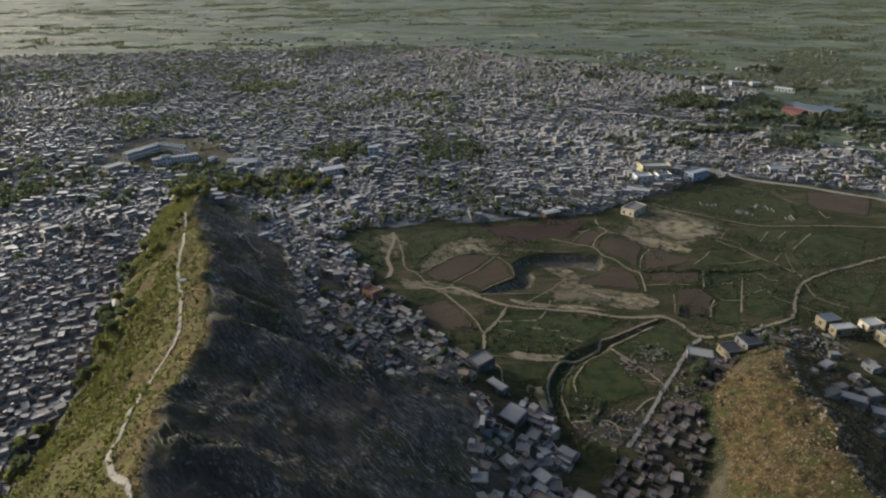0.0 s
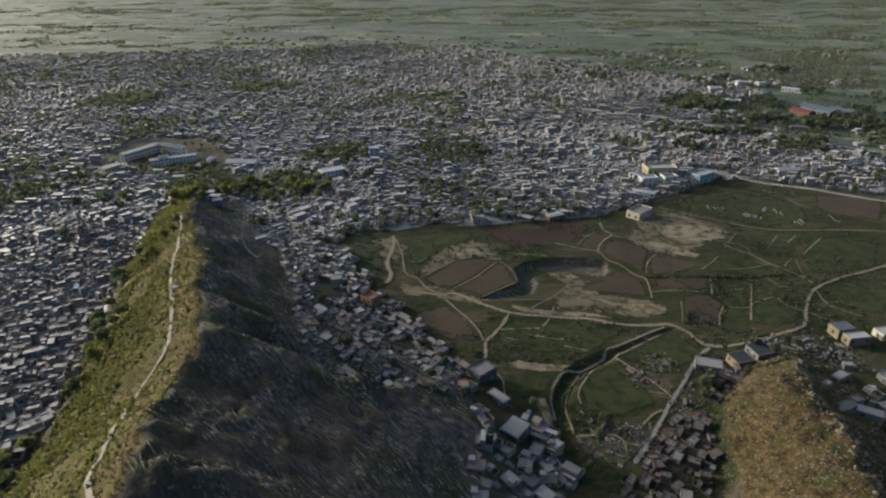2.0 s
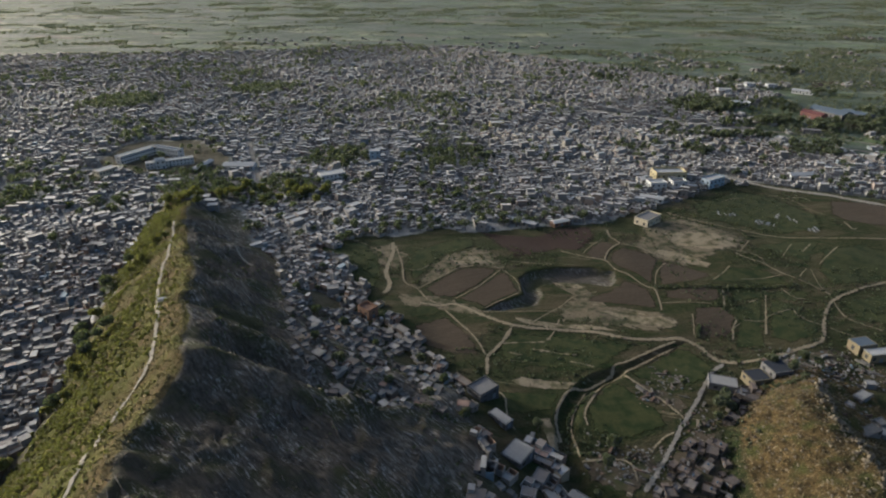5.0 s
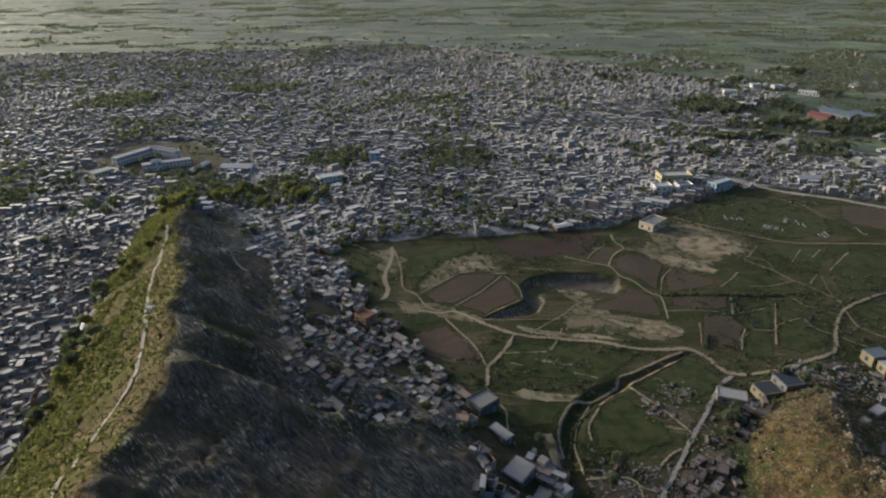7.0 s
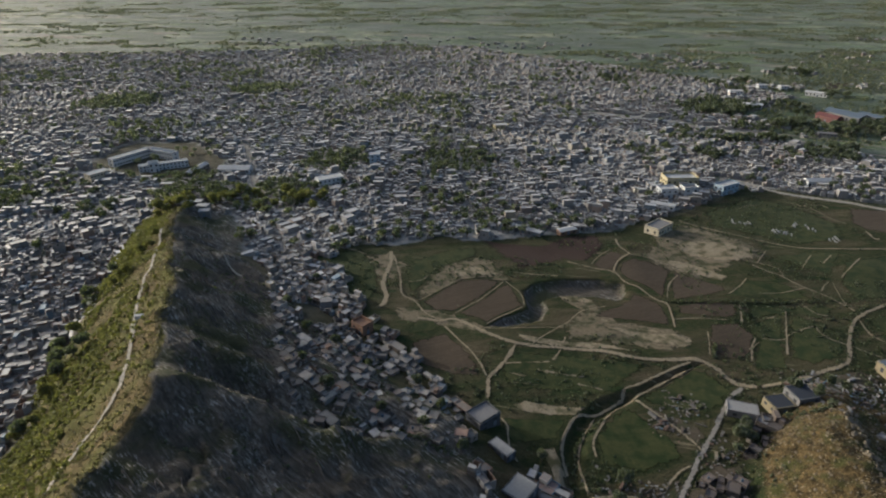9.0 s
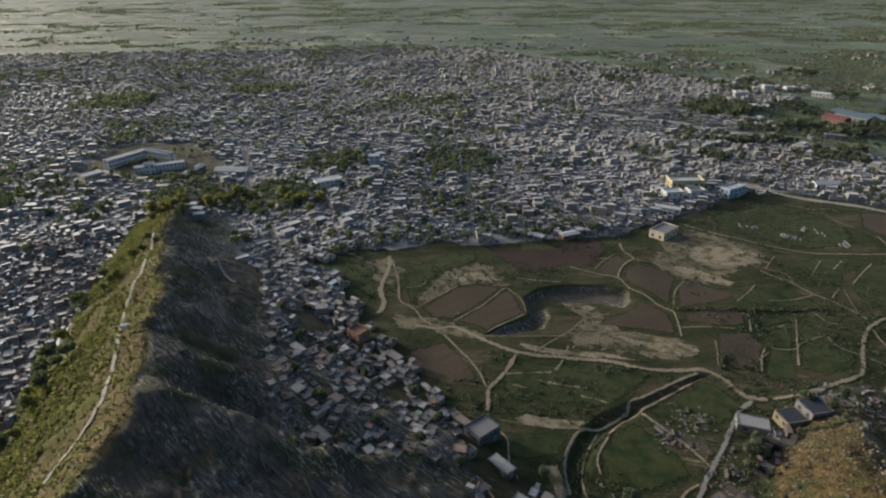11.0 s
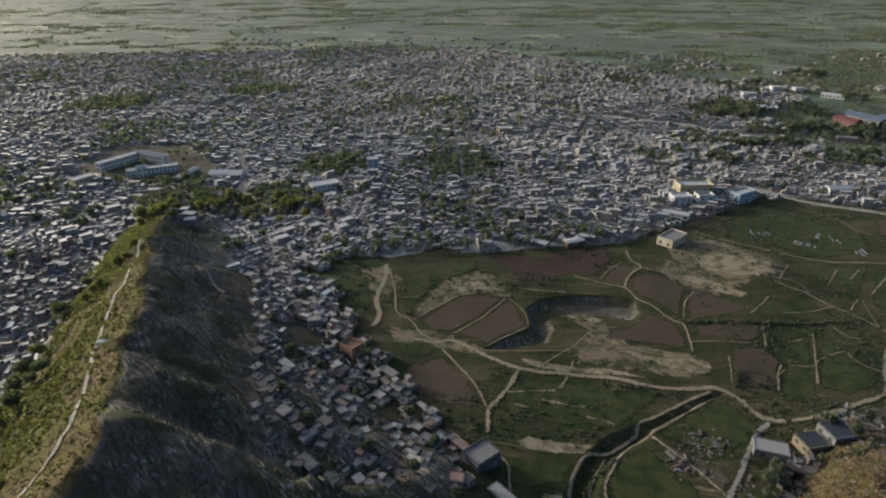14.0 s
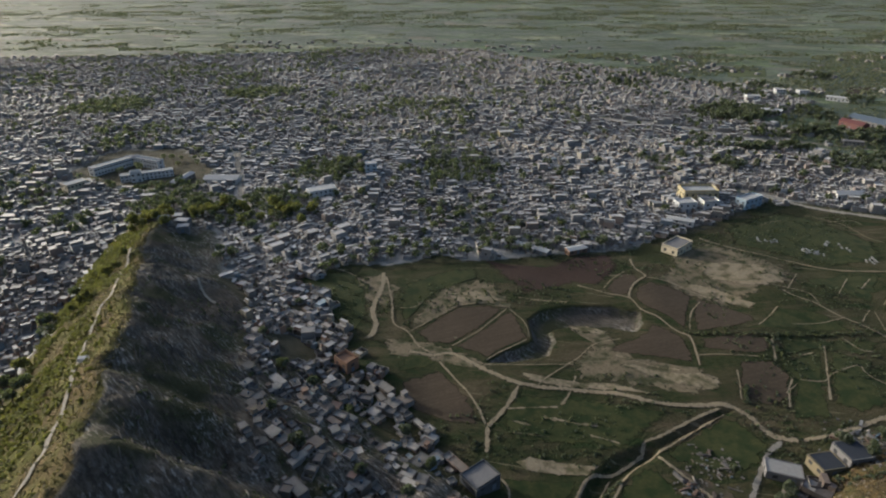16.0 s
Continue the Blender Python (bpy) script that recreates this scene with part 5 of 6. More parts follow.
def far_trees():
    rnd = random.Random(7)
    mid, far, plain = ([shape_of(200 + k, 44, 0.12) for k in range(6)], [shape_of(220 + k, 22, 0.17) for k in range(6)], [shape_of(240 + k, 8, 0.3, False) for k in range(8)])
    inner, paled, outer = Thicket(), Thicket(), Thicket()
    spots = list(TOWN_TREES)
    for p, q, r in PARKS:
        for _ in range(int(r * r / 30)):
            g, d = rnd.uniform(0, 6.3), r * math.sqrt(rnd.random())
            spots.append((p + d * math.cos(g) * 1.3, q + d * math.sin(g)))
    roads = [ROAD, FIELD_ROAD, STREET]
    for x, y in spots:
        if min(float(from_line(np.array(x), np.array(y), r)) for r in roads) < 8 or (370 < x < 490 and 640 < y < 715):
            continue
        tall = rnd.uniform(3.6, 8.0)
        # far trees on the left take the leaves lightened for haze
        (inner if x > 150 or math.hypot(x, y) < 560 else paled).add(rnd.choice(mid if math.hypot(x, y) < 650 else far), x, y, height(x, y), tall * rnd.uniform(0.9, 1.3), tall, rnd.uniform(0, 6.3))
    for cx, cy, rx, ry, count in BELTS:
        for _ in range(count):
            g, d = rnd.uniform(0, 6.3), math.sqrt(rnd.random())
            x, y = cx + rx * d * math.cos(g), cy + ry * d * math.sin(g)
            if min(math.hypot(x - p, y - q) for p, q in ((397, 676), (413, 682), (427, 682), (440, 676), (452, 676))) > 15:
                tall = rnd.uniform(5.0, 10.0)
                inner.add(rnd.choice(mid), x, y, height(x, y), tall * rnd.uniform(0.9, 1.3), tall, rnd.uniform(0, 6.3))
    inner.put("town_trees", [LEAF, BARK], "dark green trees between the nearer houses and along the road", "trees")
    paled.put("town_trees", [LEAF_FAR, BARK], "olive trees scattered between the far houses, paled for haze", "trees")
    # hedges, orchards and groves of the plain
    dice = np.random.RandomState(3)
    y = 430 + 2300 * dice.rand(260000) ** 0.8
    x = (dice.rand(260000) * 2 - 1) * (100 + y * 0.78)
    u, v = x + 40 * fractal(x, y, 160, 92, 3), y + 40 * fractal(x, y, 160, 93, 3)
    grove = 0.75 * fractal(x, y * 1.5, 70, 91, 4) + 0.45 * fractal(x, y * 2.2, 280, 98, 2) + 0.3 * np.exp(-(np.sin(u * 0.017 + v * 0.006) / 0.14) ** 2) + 0.35 * np.exp(-(np.sin(v * 0.024 - u * 0.005) / 0.16) ** 2)
    ok = ~inside(x, y, TOWN) & ~inside(x, y, COMMON) & ~((x > 368) & (x < 492) & (y > 638) & (y < 716)) & (from_line(x, y, ROAD) > 8) & (grove + 0.22 * (x > 150) > 0.28 + 0.4 * dice.rand(len(x))) & ((x > 300) | (y > 900)) & (land(x, y)[0] < 3)
    for a, b in list(zip(x[ok], y[ok]))[:52000]:
        tall = rnd.uniform(1.2, 3.6)
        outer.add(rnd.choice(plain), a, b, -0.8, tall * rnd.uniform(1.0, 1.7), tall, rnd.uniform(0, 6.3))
    # groves of the plain share the leaf colour that holds the haze
    outer.put("distant_trees", [LEAF_FAR, BARK], "green groves and hedges over the far plain, paled for haze", "trees")


far_trees()


def scrub():
    rnd = random.Random(8)
    bush = [shape_of(300 + k, 18, 0.24, False) for k in range(8)]
    west_side, low = Thicket(), Thicket()
    n = 0
    while n < 9500:
        y = rnd.uniform(85, 400)
        xc, zc, west = rows_at(RIDGE, y)[:3]
        x = xc - west * rnd.betavariate(2.2, 1.5)
        if 0.8 * fractal(np.array(x), np.array(y), 22, 95, 3) + 0.6 * (xc - x) / west < -0.05:
            continue
        n += 1
        r = rnd.choice((0.5, 0.6, 0.8, 1.0, 1.3, 1.7))
        west_side.add(rnd.choice(bush), x, y, height(x, y) - 0.25 * r, r * 1.2, r, rnd.uniform(0, 6.3))
    west_side.put("hillside_scrub", [LEAF_GOLD], "yellow-green bushes on the ridge's west slope", "bushes")
    blades = [shape_of(330 + k, 7, 0.34, False) for k in range(8)]
    dry = Thicket()
    for _ in range(9000):
        y = rnd.uniform(85, 380)
        xc, zc, west = rows_at(RIDGE, y)[:3]
        x = xc + 2 - west * 0.8 * rnd.random() ** 1.3
        r = rnd.choice((0.3, 0.4, 0.55, 0.75))
        dry.add(rnd.choice(blades), x, y, height(x, y) - 0.25 * r, r * 1.3, r, rnd.uniform(0, 6.3))
    for _ in range(3000):
        y = rnd.uniform(95, 222)
        kx, kz, kw, ke = rows_at(KNOLL, y)
        x = kx + rnd.uniform(-1.0, 0.5) * kw
        r = rnd.choice((0.2, 0.3, 0.4, 0.5))
        dry.add(rnd.choice(blades), x, y, height(x, y) - 0.25 * r, r * 1.3, r, rnd.uniform(0, 6.3))
    dry.put("dry_grass", [HAY], "golden dry grass tufts on ridge and knoll", "grass")
    n = 0
    while n < 3200:
        x, y = rnd.uniform(-70, 262), rnd.uniform(180, 450)
        thick = fractal(np.array(x), np.array(y), 26, 97, 3)
        if not inside(np.array(x), np.array(y), COMMON) or thick < (-0.2 if x > 130 else 0.22):
            continue
        n += 1
        r = rnd.choice((0.4, 0.5, 0.7, 0.9, 1.3))
        low.add(rnd.choice(bush), x, y, height(x, y) - 0.25 * r, r * 1.4, r, rnd.uniform(0, 6.3))
    for line, step in (([(112, 305), (148, 304), (190, 306)], 0.8), ([(45, 183), (50, 205), (62, 218)], 1.0), ([(120, 258), (124, 268)], 0.4), ([(148, 288), (146, 300)], 0.8),
                       ([(-30, 196), (-14, 194), (4, 186)], 0.5), ([(128, 218), (140, 214), (150, 222)], 0.5)):
        for p in spline(line, step):
            r = rnd.uniform(1.0, 2.0)
            x, y = p.x + rnd.gauss(0, 0.6), p.y + rnd.gauss(0, 0.6)
            low.add(rnd.choice(bush), x, y, height(x, y) - 0.25 * r, r, r, rnd.uniform(0, 6.3))
    # moss and shrubs in the hollows of the rock
    for _ in range(900):
        y = rnd.uniform(95, 330)
        xc, zc, west, bench, bz, foot_w = rows_at(RIDGE, y)
        x = xc + foot_w * rnd.uniform(0.08, 0.8)
        if fractal(np.array(x), np.array(y), 20, 99, 3) > 0.1:
            r = rnd.choice((0.5, 0.8, 1.2))
            low.add(rnd.choice(bush), x, y, height(x, y) - 0.25 * r, r * 1.4, r, rnd.uniform(0, 6.3))
    low.put("field_scrub", [LEAF], "dark green bushes and hedge plants on open ground", "bushes")


scrub()


def stones():
    rnd = random.Random(9)
    heap = Heap()

    def stone(x, y, r):
        z = height(x, y)
        v = []
        for k in range(6):
            g = k * 1.047 + rnd.uniform(-0.3, 0.3)
            v.append((x + r * math.cos(g) * rnd.uniform(0.7, 1.2), y + r * math.sin(g) * rnd.uniform(0.7, 1.2), z - 0.15 + r * rnd.uniform(0, 0.3)))
        v += [(x + rnd.gauss(0, 0.3) * r, y + rnd.gauss(0, 0.3) * r, z + r * rnd.uniform(0.5, 1.0)), (x + rnd.gauss(0, 0.3) * r, y + rnd.gauss(0, 0.3) * r, z + r * rnd.uniform(0.4, 0.8))]
        f = [(k, (k + 1) % 6, 6 if k < 3 else 7) for k in range(6)] + [(3, 7, 6), (0, 6, 7)]
        heap.add(v, f, [0] * len(f))
    for _ in range(2300):
        y = rnd.uniform(95, 215)
        kx, kz, kw, ke = rows_at(KNOLL, y)
        stone(kx + rnd.uniform(-0.95, 0.5) * kw, y, rnd.choice((0.15, 0.2, 0.3, 0.4, 0.6)))
    for _ in range(260):
        y = rnd.uniform(95, 212)
        kx, kz, kw, ke = rows_at(KNOLL, y)
        stone(kx + rnd.gauss(2.0, 2.2), y, rnd.choice((0.4, 0.6, 0.8, 1.1)))
    for _ in range(500):
        y = rnd.uniform(90, 330)
        xc, zc, west, bench, bz, foot_w = rows_at(RIDGE, y)
        stone(xc + rnd.uniform(-0.06, 1.0) * bench, y, rnd.choice((0.25, 0.35, 0.5)))
    heap.put("loose_stones", [STONE], "pale loose stones strewn over the knoll and ridge", "stones")


stones()


def ribs():
    """Slabs of rock standing out of the east face, in broken rows down the slope."""
    rnd = random.Random(19)
    heap = Heap()
    for _ in range(1300):
        y = rnd.uniform(98, 320)
        xc, zc, west, bench, bz, foot_w = rows_at(RIDGE, y)
        x = xc + rnd.uniform(0.08, 1.5) * bench
        if fractal(np.array(x), np.array(y), 16, 103, 3) < 0.05:
            continue
        g, long, thick = radians(rnd.gauss(-42, 12)), rnd.choice((1.5, 2.5, 4.0, 6.5)) * rnd.uniform(0.7, 1.3), rnd.uniform(0.2, 0.5)
        c, s = math.cos(g), math.sin(g)
        n, v = 7, []
        for k in range(n + 1):
            px, py = x + c * long * (k / n - 0.5), y + s * long * (k / n - 0.5)
            z, tall = height(px, py), rnd.uniform(0.3, 1.0) * (1 - abs(2 * k / n - 1) ** 3)
            w = thick * rnd.uniform(0.6, 1.2)
            v += [(px + s * w, py - c * w, z - 0.4), (px - s * w * 0.4, py + c * w * 0.4, z + tall), (px - s * w, py + c * w, z - 0.4)]
        f = []
        for k in range(n):
            a, b = 3 * k, 3 * k + 3
            f += [(a, b, b + 1, a + 1), (a + 1, b + 1, b + 2, a + 2)]
        heap.add(v, f, [0] * len(f))
    heap.put("rock_ribs", [LEDGE], "grey slabs of rock along the steep east face", "rocks")


ribs()



# ---- single buildings ----
WORN = plain_material("worn pale screed", (0.25, 0.238, 0.218), 0.9, 0.2)
WHITE = plain_material("white wash", (0.5, 0.49, 0.465), 0.85, 0.2)
CREAM = plain_material("cream paint", (0.5, 0.43, 0.3), 0.85, 0.2)
YELLOW = plain_material("yellow paint", (0.38, 0.32, 0.18), 0.85, 0.2)
BLUE_PAINT = plain_material("pale blue paint", (0.27, 0.33, 0.38), 0.8, 0.2)
BLUE_ROOF = plain_material("blue sheet metal", (0.09, 0.112, 0.138), 0.8, 0.2)
DARK_ROOF = plain_material("slate blue roofing", (0.038, 0.042, 0.05), 0.95, 0.1)
RED_ROOF = plain_material("red sheet metal", (0.12, 0.045, 0.038), 0.7, 0.3)
OCHRE = plain_material("faded ochre paint", (0.2, 0.165, 0.1), 0.9, 0.15)
ORANGE = plain_material("orange brick", (0.2, 0.118, 0.075), 0.9, 0.2)
GREY = plain_material("bare concrete", (0.17, 0.16, 0.15), 0.9, 0.2)
PALE = plain_material("pale screed", (0.38, 0.37, 0.345), 0.9, 0.2)
DARK = plain_material("blackened concrete", (0.07, 0.072, 0.075), 0.9, 0.2)


def building(name, x, y, turn, w, d, h, storeys, wall, roof, label, category="building", bays=0, pitched=0.0, rim=0.5):
    """A larger building: walls, roof with parapet or gable, each window and door a part."""
    ob = new(name)
    a, b = w / 2, d / 2
    part("wall", boxes((-a, -b, -3.0, a, b, h)), wall, ob)
    if pitched:
        bm = bmesh.new()
        v = [bm.verts.new(p) for p in ((-a - 0.4, -b - 0.5, h - 0.1), (a + 0.4, -b - 0.5, h - 0.1), (a + 0.4, 0, h + pitched), (-a - 0.4, 0, h + pitched), (a + 0.4, b + 0.5, h - 0.1), (-a - 0.4, b + 0.5, h - 0.1))]
        u = [bm.verts.new(p.co + Vector((0, 0, 0.15))) for p in v]
        for f in ((0, 1, 2, 3), (3, 2, 4, 5)):
            bm.faces.new([u[k] for k in f])
            bm.faces.new([v[k] for k in reversed(f)])
        for p, q in ((0, 1), (1, 2), (2, 4), (4, 5), (5, 3), (3, 0)):
            bm.faces.new((v[p], v[q], u[q], u[p]))
        part("roof", bm, roof, ob)
        bm = bmesh.new()
        for s in (-1, 1):
            g = [bm.verts.new(p) for p in ((s * a, -b, h + 0.004), (s * a, b, h + 0.004), (s * a, 0, h + pitched - 0.05))]
            k = [bm.verts.new(p.co - Vector((s * 0.2, 0, 0))) for p in g]
            bm.faces.new(g)
            bm.faces.new(k[::-1])
            for p, q in ((0, 1), (1, 2), (2, 0)):
                bm.faces.new((g[p], g[q], k[q], k[p]))
        part("gable", bm, wall, ob)
    else:
        t = 0.25
        part("roof", boxes((-a - 0.15, -b - 0.15, h + 0.004, a + 0.15, b + 0.15, h + 0.2)), roof, ob)
        part("parapet", boxes((-a, -b, h + 0.204, a, -b + t, h + rim), (-a, b - t, h + 0.204, a, b, h + rim), (-a, -b + t + 0.004, h + 0.204, -a + t, b - t - 0.004, h + rim),
                              (a - t, -b + t + 0.004, h + 0.204, a, b - t - 0.004, h + rim)), wall, ob)
    for side in range(4):
        half, out = (a, b) if side < 2 else (b, a)
        sign = -1 if side % 2 else 1
        n = bays if bays and side < 2 else max(1, int(half / 1.9))
        for s in range(storeys):
            for k in range(n):
                u = (k + 0.5) / n * 2 * half - half
                lift = h / storeys
                z0, z1, half_w = s * lift + lift * 0.3, s * lift + lift * 0.72, min(0.75, half / n * 0.62)
                kind, mat = "window", GLASS
                if s == 0 and k == n // 2 and side in (1, 2):
                    z0, z1, half_w, kind, mat = 0.02, 2.3, 0.8, "door", DOOR
                lo, hi = sorted((sign * (out - 0.1), sign * (out + 0.03)))
                bm = boxes((u - half_w, lo, z0, u + half_w, hi, z1)) if side < 2 else boxes((lo, u - half_w, z0, hi, u + half_w, z1))
                part(kind, bm, mat, ob)
    ob.matrix_basis = pose(x, y, height(x, y), 0, 0, turn)
    return tagged(ob, label, category)


# the campus past the ridge's tip: long white wings round a court
building("college_wing", -276, 536, 62, 38, 7, 6.6, 2, WHITE, PALE, "long white two-storey college wing with rows of windows", bays=14)
building("college_wing", -253, 546, -24, 32, 7, 6.6, 2, WHITE, BLUE_ROOF, "white college wing with a bluish roof", bays=10)
building("college_wing", -238, 515, 27, 38, 6, 5.2, 2, WHITE, PALE, "white two-storey front wing of the college", bays=13)
building("gatehouse", -243, 508, 27, 8, 5, 7.5, 2, WHITE, WHITE, "white entrance block before the college wing", rim=1.2)
building("long_shed", -207, 506, 78, 26, 6, 3.6, 1, GREY, PALE, "low long shed with a pale pitched roof", pitched=1.2)
building("long_shed", -175, 507, 0, 26, 11, 4.0, 1, WHITE, PALE, "broad shed with a pale ribbed roof", pitched=1.6)
building("school_house", -278, 486, 58, 16, 9, 7.0, 2, CREAM, PALE, "cream two-storey house with arched openings", bays=6)
# at the edge of the open land
building("cream_block", 135, 392, 43, 16.7, 10, 4.6, 1, CREAM, GREY, "cream low block standing alone by the fields", bays=5, rim=0.9)
building("yellow_block", 175, 474, 3, 24, 13, 8.0, 2, YELLOW, PALE, "yellow and white town block with a high parapet", rim=1.6)
building("white_block", 160, 455, 8, 13, 9, 6.2, 2, WHITE, PALE, "white two-storey house at the town's edge", rim=1.0)
building("white_block", 176, 455, 8, 11, 8, 7.0, 2, WHITE, GREY, "tall white house beside the yellow block", rim=1.2)
building("blue_block", 206, 463, 32, 18, 8, 6.5, 2, BLUE_PAINT, PALE, "pale blue building with a white rim", rim=0.9)
building("white_shed", 150, 431, -26, 16, 5, 3.6, 1, WHITE, PALE, "long white shed with a shallow roof", pitched=0.8)
building("white_hall", 280, 477, 3, 18, 8, 5.0, 1, WHITE, PALE, "white hall beside the road", pitched=1.5, bays=6)
for x, y, turn in ((43, 395, -38), (50, 391, -38), (57, 387, -38)):
    building("low_shed", x, y, turn, 7.5, 5, 2.8, 1, GREY, PALE, "low grey shed in a row at the field's edge", "shed", pitched=0.5)
building("low_shed", 76, 388, 24, 12, 5, 3.0, 1, ORANGE, PALE, "long brick shed with a pale sheet roof", "shed", pitched=0.6)
building("blue_house", -63, 529, 10, 9, 8, 9.0, 3, BLUE_PAINT, PALE, "tall sky-blue house above the roofs")
building("yellow_house", 51, 636, 10, 14, 9, 6.5, 2, YELLOW, PALE, "yellow house among grey roofs")
building("long_block", -92, 478, 30, 20, 10, 6.0, 2, WHITE, PALE, "pale long building among the houses", bays=6)
# the works on the plain
building("red_hall", 399, 676, -66, 24, 11, 5.5, 1, RED_ROOF, RED_ROOF, "large red sheet-metal hall on the plain", "hall", pitched=2.2, bays=3)
building("blue_hall", 420, 682, -66, 40, 18, 6.5, 1, GREY, BLUE_ROOF, "large hall with a blue sheet-metal roof", "hall", pitched=3.0, bays=8)
building("blue_hall", 446, 676, -66, 30, 14, 5.5, 1, GREY, BLUE_ROOF, "blue-roofed works hall beside another", "hall", pitched=1.8, bays=5)
building("white_shed", 452, 800, -38, 24, 5, 5.0, 1, WHITE, WHITE, "bright white long shed on the far fields", "shed", pitched=1.0)
building("white_shed", 345, 735, -20, 20, 8, 5.0, 1, WHITE, WHITE, "white shed among dark trees", "shed", pitched=1.2)
building("white_block", 352, 800, 0, 16, 9, 7.0, 2, WHITE, PALE, "white block at the far edge of town")
building("white_block", 405, 845, 5, 12, 8, 5.5, 2, WHITE, PALE, "small white block on the far fields")
building("white_block", 430, 838, 5, 12, 8, 5.5, 2, WHITE, PALE, "small white block on the far fields")
building("white_block", 362, 612, -20, 16, 7, 4.4, 2, GREY, GREY, "grey block beside the main road", bays=5)
# by the lane and the knoll
building("school_house", 131, 224.5, 12, 8.6, 7.6, 3.2, 1, OCHRE, DARK_ROOF, "ochre-walled school with a dark blue-grey roof", bays=3, rim=0.35)
building("school_house", 140.2, 227, 12, 8.8, 8.6, 3.6, 1, GREY, DARK_ROOF, "grey school block with a dark blue-grey roof", bays=3, rim=0.35)
building("long_house", 116, 222, -18, 11, 6.5, 3.0, 1, GREY, WORN, "grey house with a long pale flat roof beside the lane", "house", rim=0.4)
building("long_house", 122.5, 215.5, 30, 6, 4.6, 2.8, 1, GREY, WORN, "small grey house with a pale roof below the school", "house", rim=0.3)
building("warehouse", 189.5, 248.5, 12, 9, 6.5, 5.0, 1, OCHRE, BLUE_ROOF, "ochre warehouse with a blue metal roof", bays=2, rim=0.3)
building("warehouse", 193, 242.2, 8, 11, 5, 4.2, 1, OCHRE, PALE, "lower ochre annex with a pale flat roof", bays=3, rim=0.3)
building("warehouse", 210, 247, 12, 9, 6, 3.2, 1, CREAM, PALE, "cream walled house with a pale roof", rim=0.5)
building("warehouse", 210, 234, 10, 8, 8, 5.0, 1, OCHRE, PALE, "tall ochre house with a pale roof", rim=0.5)
for x, y, turn, w, d, words in ((167, 212, 30, 7, 3.6, "pale roofed hut in the knoll's shade"), (163, 187, -30, 9, 4.5, "long grey hut behind the knoll"), (176, 194, 10, 6, 5, "small grey hut behind the knoll"),
                                (171, 181, -25, 7, 4.5, "grey hut with a pale slab roof"), (188, 212, 20, 5, 4, "small hut on waste ground"), (177, 222, -10, 4, 3, "tiny white walled hut")):
    building("hut", x, y, turn, w, d, 2.5, 1, GREY, WORN, words, "house", rim=0.3)
# among the huts
building("white_roofed_house", 26.5, 178, 52, 9.4, 8.0, 3.0, 1, DARK, WORN, "large grey house with a pale flat roof", "house", rim=0.35)
building("house", 22, 197, -48, 9, 4.2, 2.5, 1, DARK, WORN, "narrow house with a pale stepped roof", "house", rim=0.3)
building("unfinished_house", 16, 212, 40, 10, 8, 4.4, 2, DARK, GREY, "dark unfinished concrete house at the field's edge", "house", rim=0.8)
building("brick_house", -38, 276, -40, 8, 6.4, 4.6, 2, ORANGE, ORANGE, "orange brick house with a walled roof terrace", "house", rim=1.3)
for x, y, turn, w in ((-172, 402, 10, 8), (-184, 408, 20, 7), (-165, 412, -5, 9), (-158, 398, 15, 7), (-172, 420, 5, 8)):
    building("hill_house", x, y, turn, w, 6, 3.4, 1, GREY, PALE, "grey house on the tip of the ridge", "house", rim=0.4)
slab = new("stone_platform")
part("deck", boxes((-2.6, -0.9, -0.8, 2.6, 0.9, 0.55)), PALE, slab)
part("step", boxes((-1.2, -1.7, -0.8, 1.2, -0.904, 0.25)), PALE, slab)
slab.matrix_basis = pose(-113.5, 231, height(-113.5, 231) + 0.2, 0, 0, 15)
tagged(slab, "pale stone platform across the ridge path", "platform")


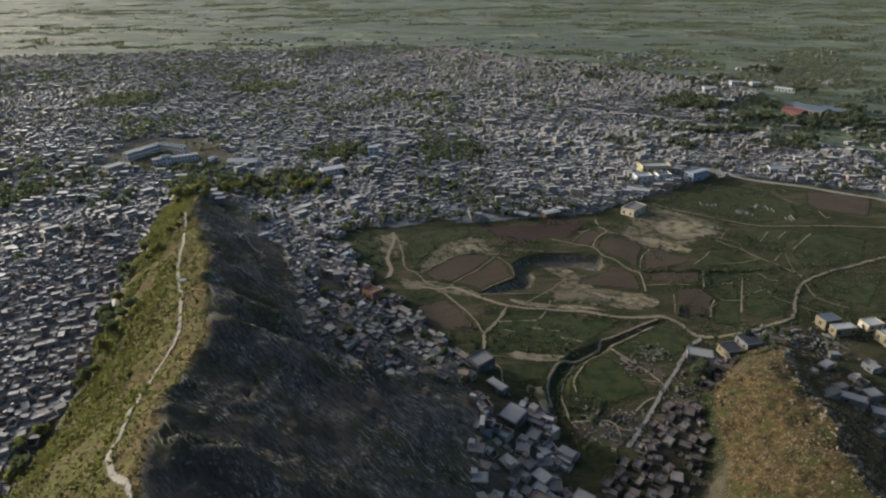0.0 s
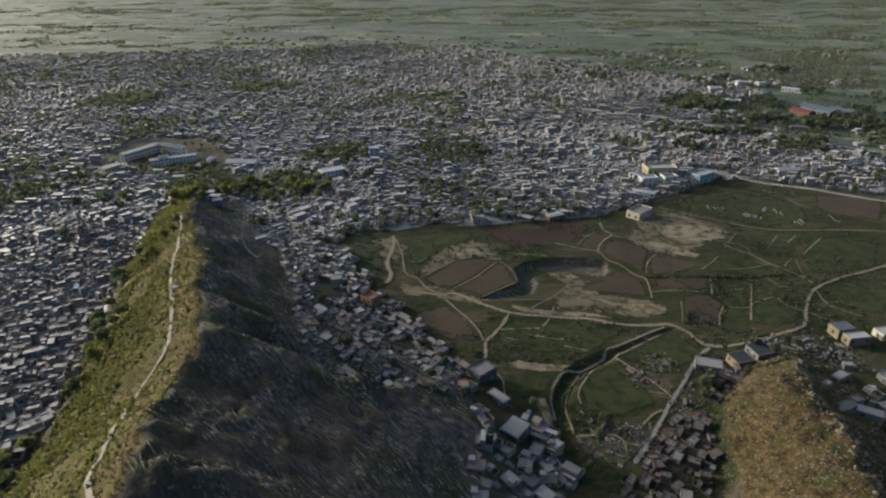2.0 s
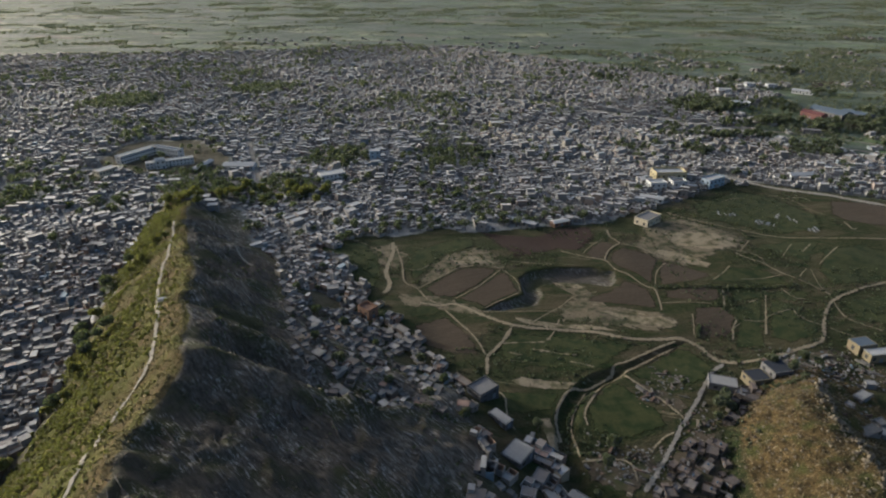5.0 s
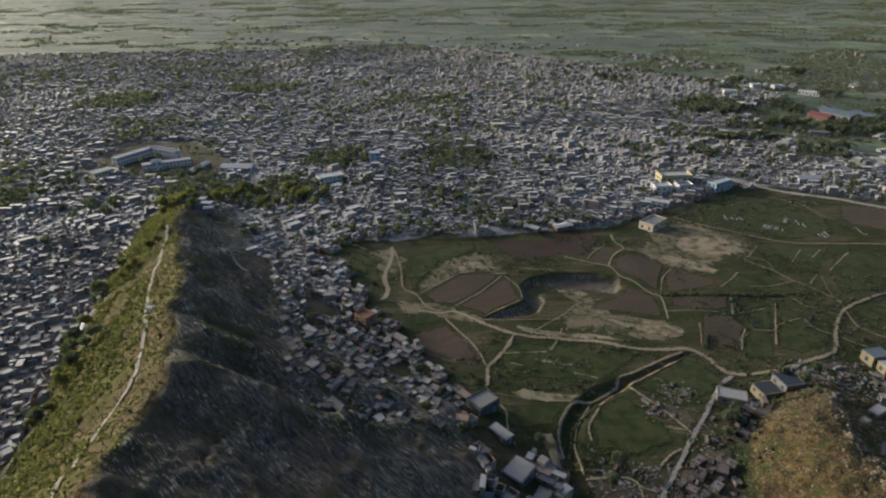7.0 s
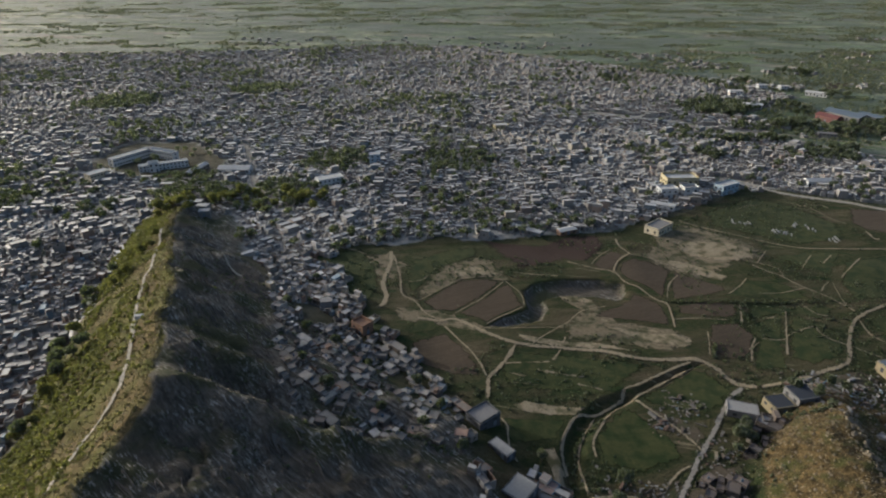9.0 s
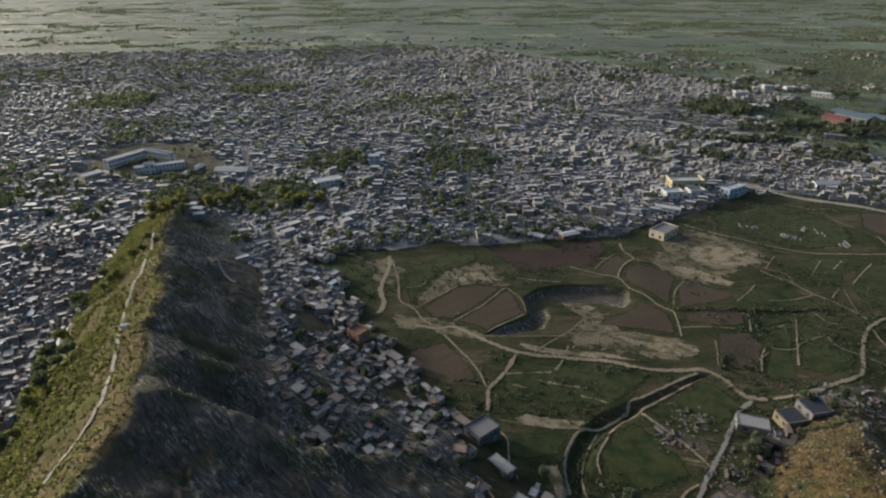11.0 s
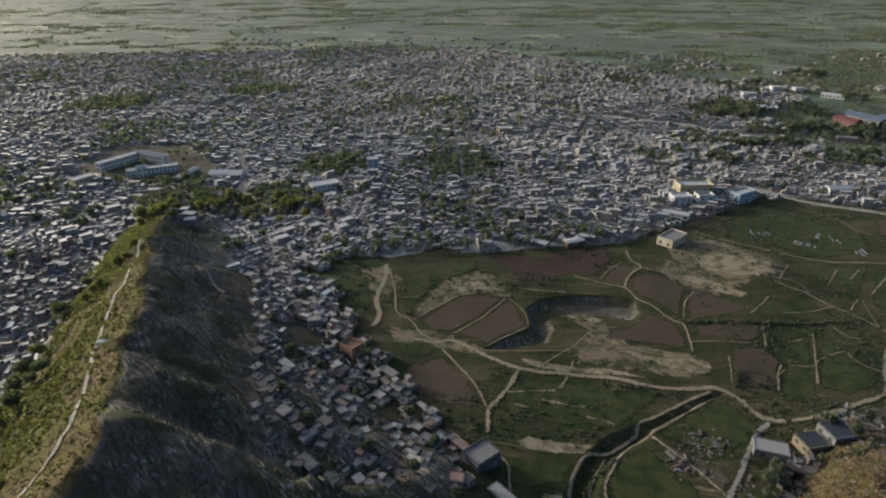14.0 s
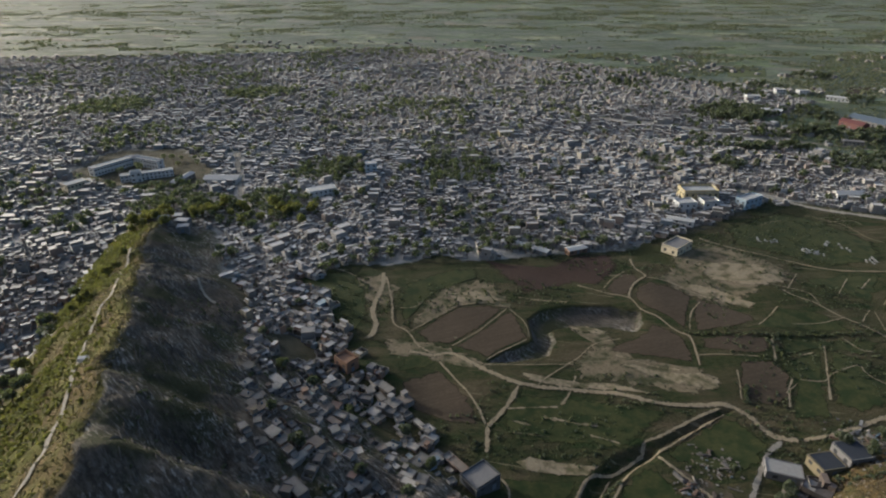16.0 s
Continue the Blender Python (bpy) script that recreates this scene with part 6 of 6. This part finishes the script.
def gravestones():
    rnd = random.Random(15)
    first = None
    for cx, cy, n in ((189, 406, 4), (197, 406, 4), (211, 394, 8), (216, 391, 6), (233, 394, 4), (240, 380, 6), (226, 402, 4)):
        for _ in range(n):
            x, y = cx + rnd.gauss(0, 2.2), cy + rnd.gauss(0, 2.0)
            m = pose(x, y, height(x, y), rnd.gauss(0, 4), rnd.gauss(0, 4), rnd.uniform(-25, 25))
            if first is None:
                first = new("grave")
                part("slab", boxes((-0.45, -0.95, -0.3, 0.45, 0.95, 0.35)), WORN, first)
                part("headstone", boxes((-0.4, 0.954, -0.3, 0.4, 1.12, 0.9)), WHITE, first)
                first.matrix_basis = m
                tagged(first, "white grave slab with a headstone in rough grass", "grave", "graves in the burial ground")
            else:
                copy_thing(first, m)


gravestones()


def rubble():
    """Broken masonry and litter on the waste ground by the lane."""
    rnd = random.Random(16)
    heap = Heap()
    for cx, cy, r, n in ((60, 180, 9, 110), (75, 178, 8, 90), (100, 200, 8, 70), (142, 224, 9, 90), (165, 232, 12, 140), (86, 216, 6, 60), (96, 226, 7, 70), (150, 240, 7, 60), (180, 232, 9, 90), (172, 190, 14, 120)):
        for _ in range(n):
            x, y = cx + rnd.gauss(0, r * 0.6), cy + rnd.gauss(0, r * 0.6)
            z = height(x, y)
            w, d, h = rnd.uniform(0.12, 0.6), rnd.uniform(0.12, 0.5), rnd.uniform(0.1, 0.5)
            if rnd.random() < 0.12:
                w, h = rnd.uniform(0.8, 2.2), rnd.uniform(0.4, 1.2)
            v = [(i * w + rnd.gauss(0, 0.08), j * d + rnd.gauss(0, 0.08), k) for k in (-0.4, h) for i, j in ((-1, -1), (1, -1), (1, 1), (-1, 1))]
            heap.add(turned(v, x, y, z, rnd.uniform(0, 3.14)), [(0, 1, 5, 4), (1, 2, 6, 5), (2, 3, 7, 6), (3, 0, 4, 7), (4, 5, 6, 7)], [0] * 5)
    heap.put("rubble", [DEBRIS], "broken masonry and rubble on waste ground", "rubble")


rubble()
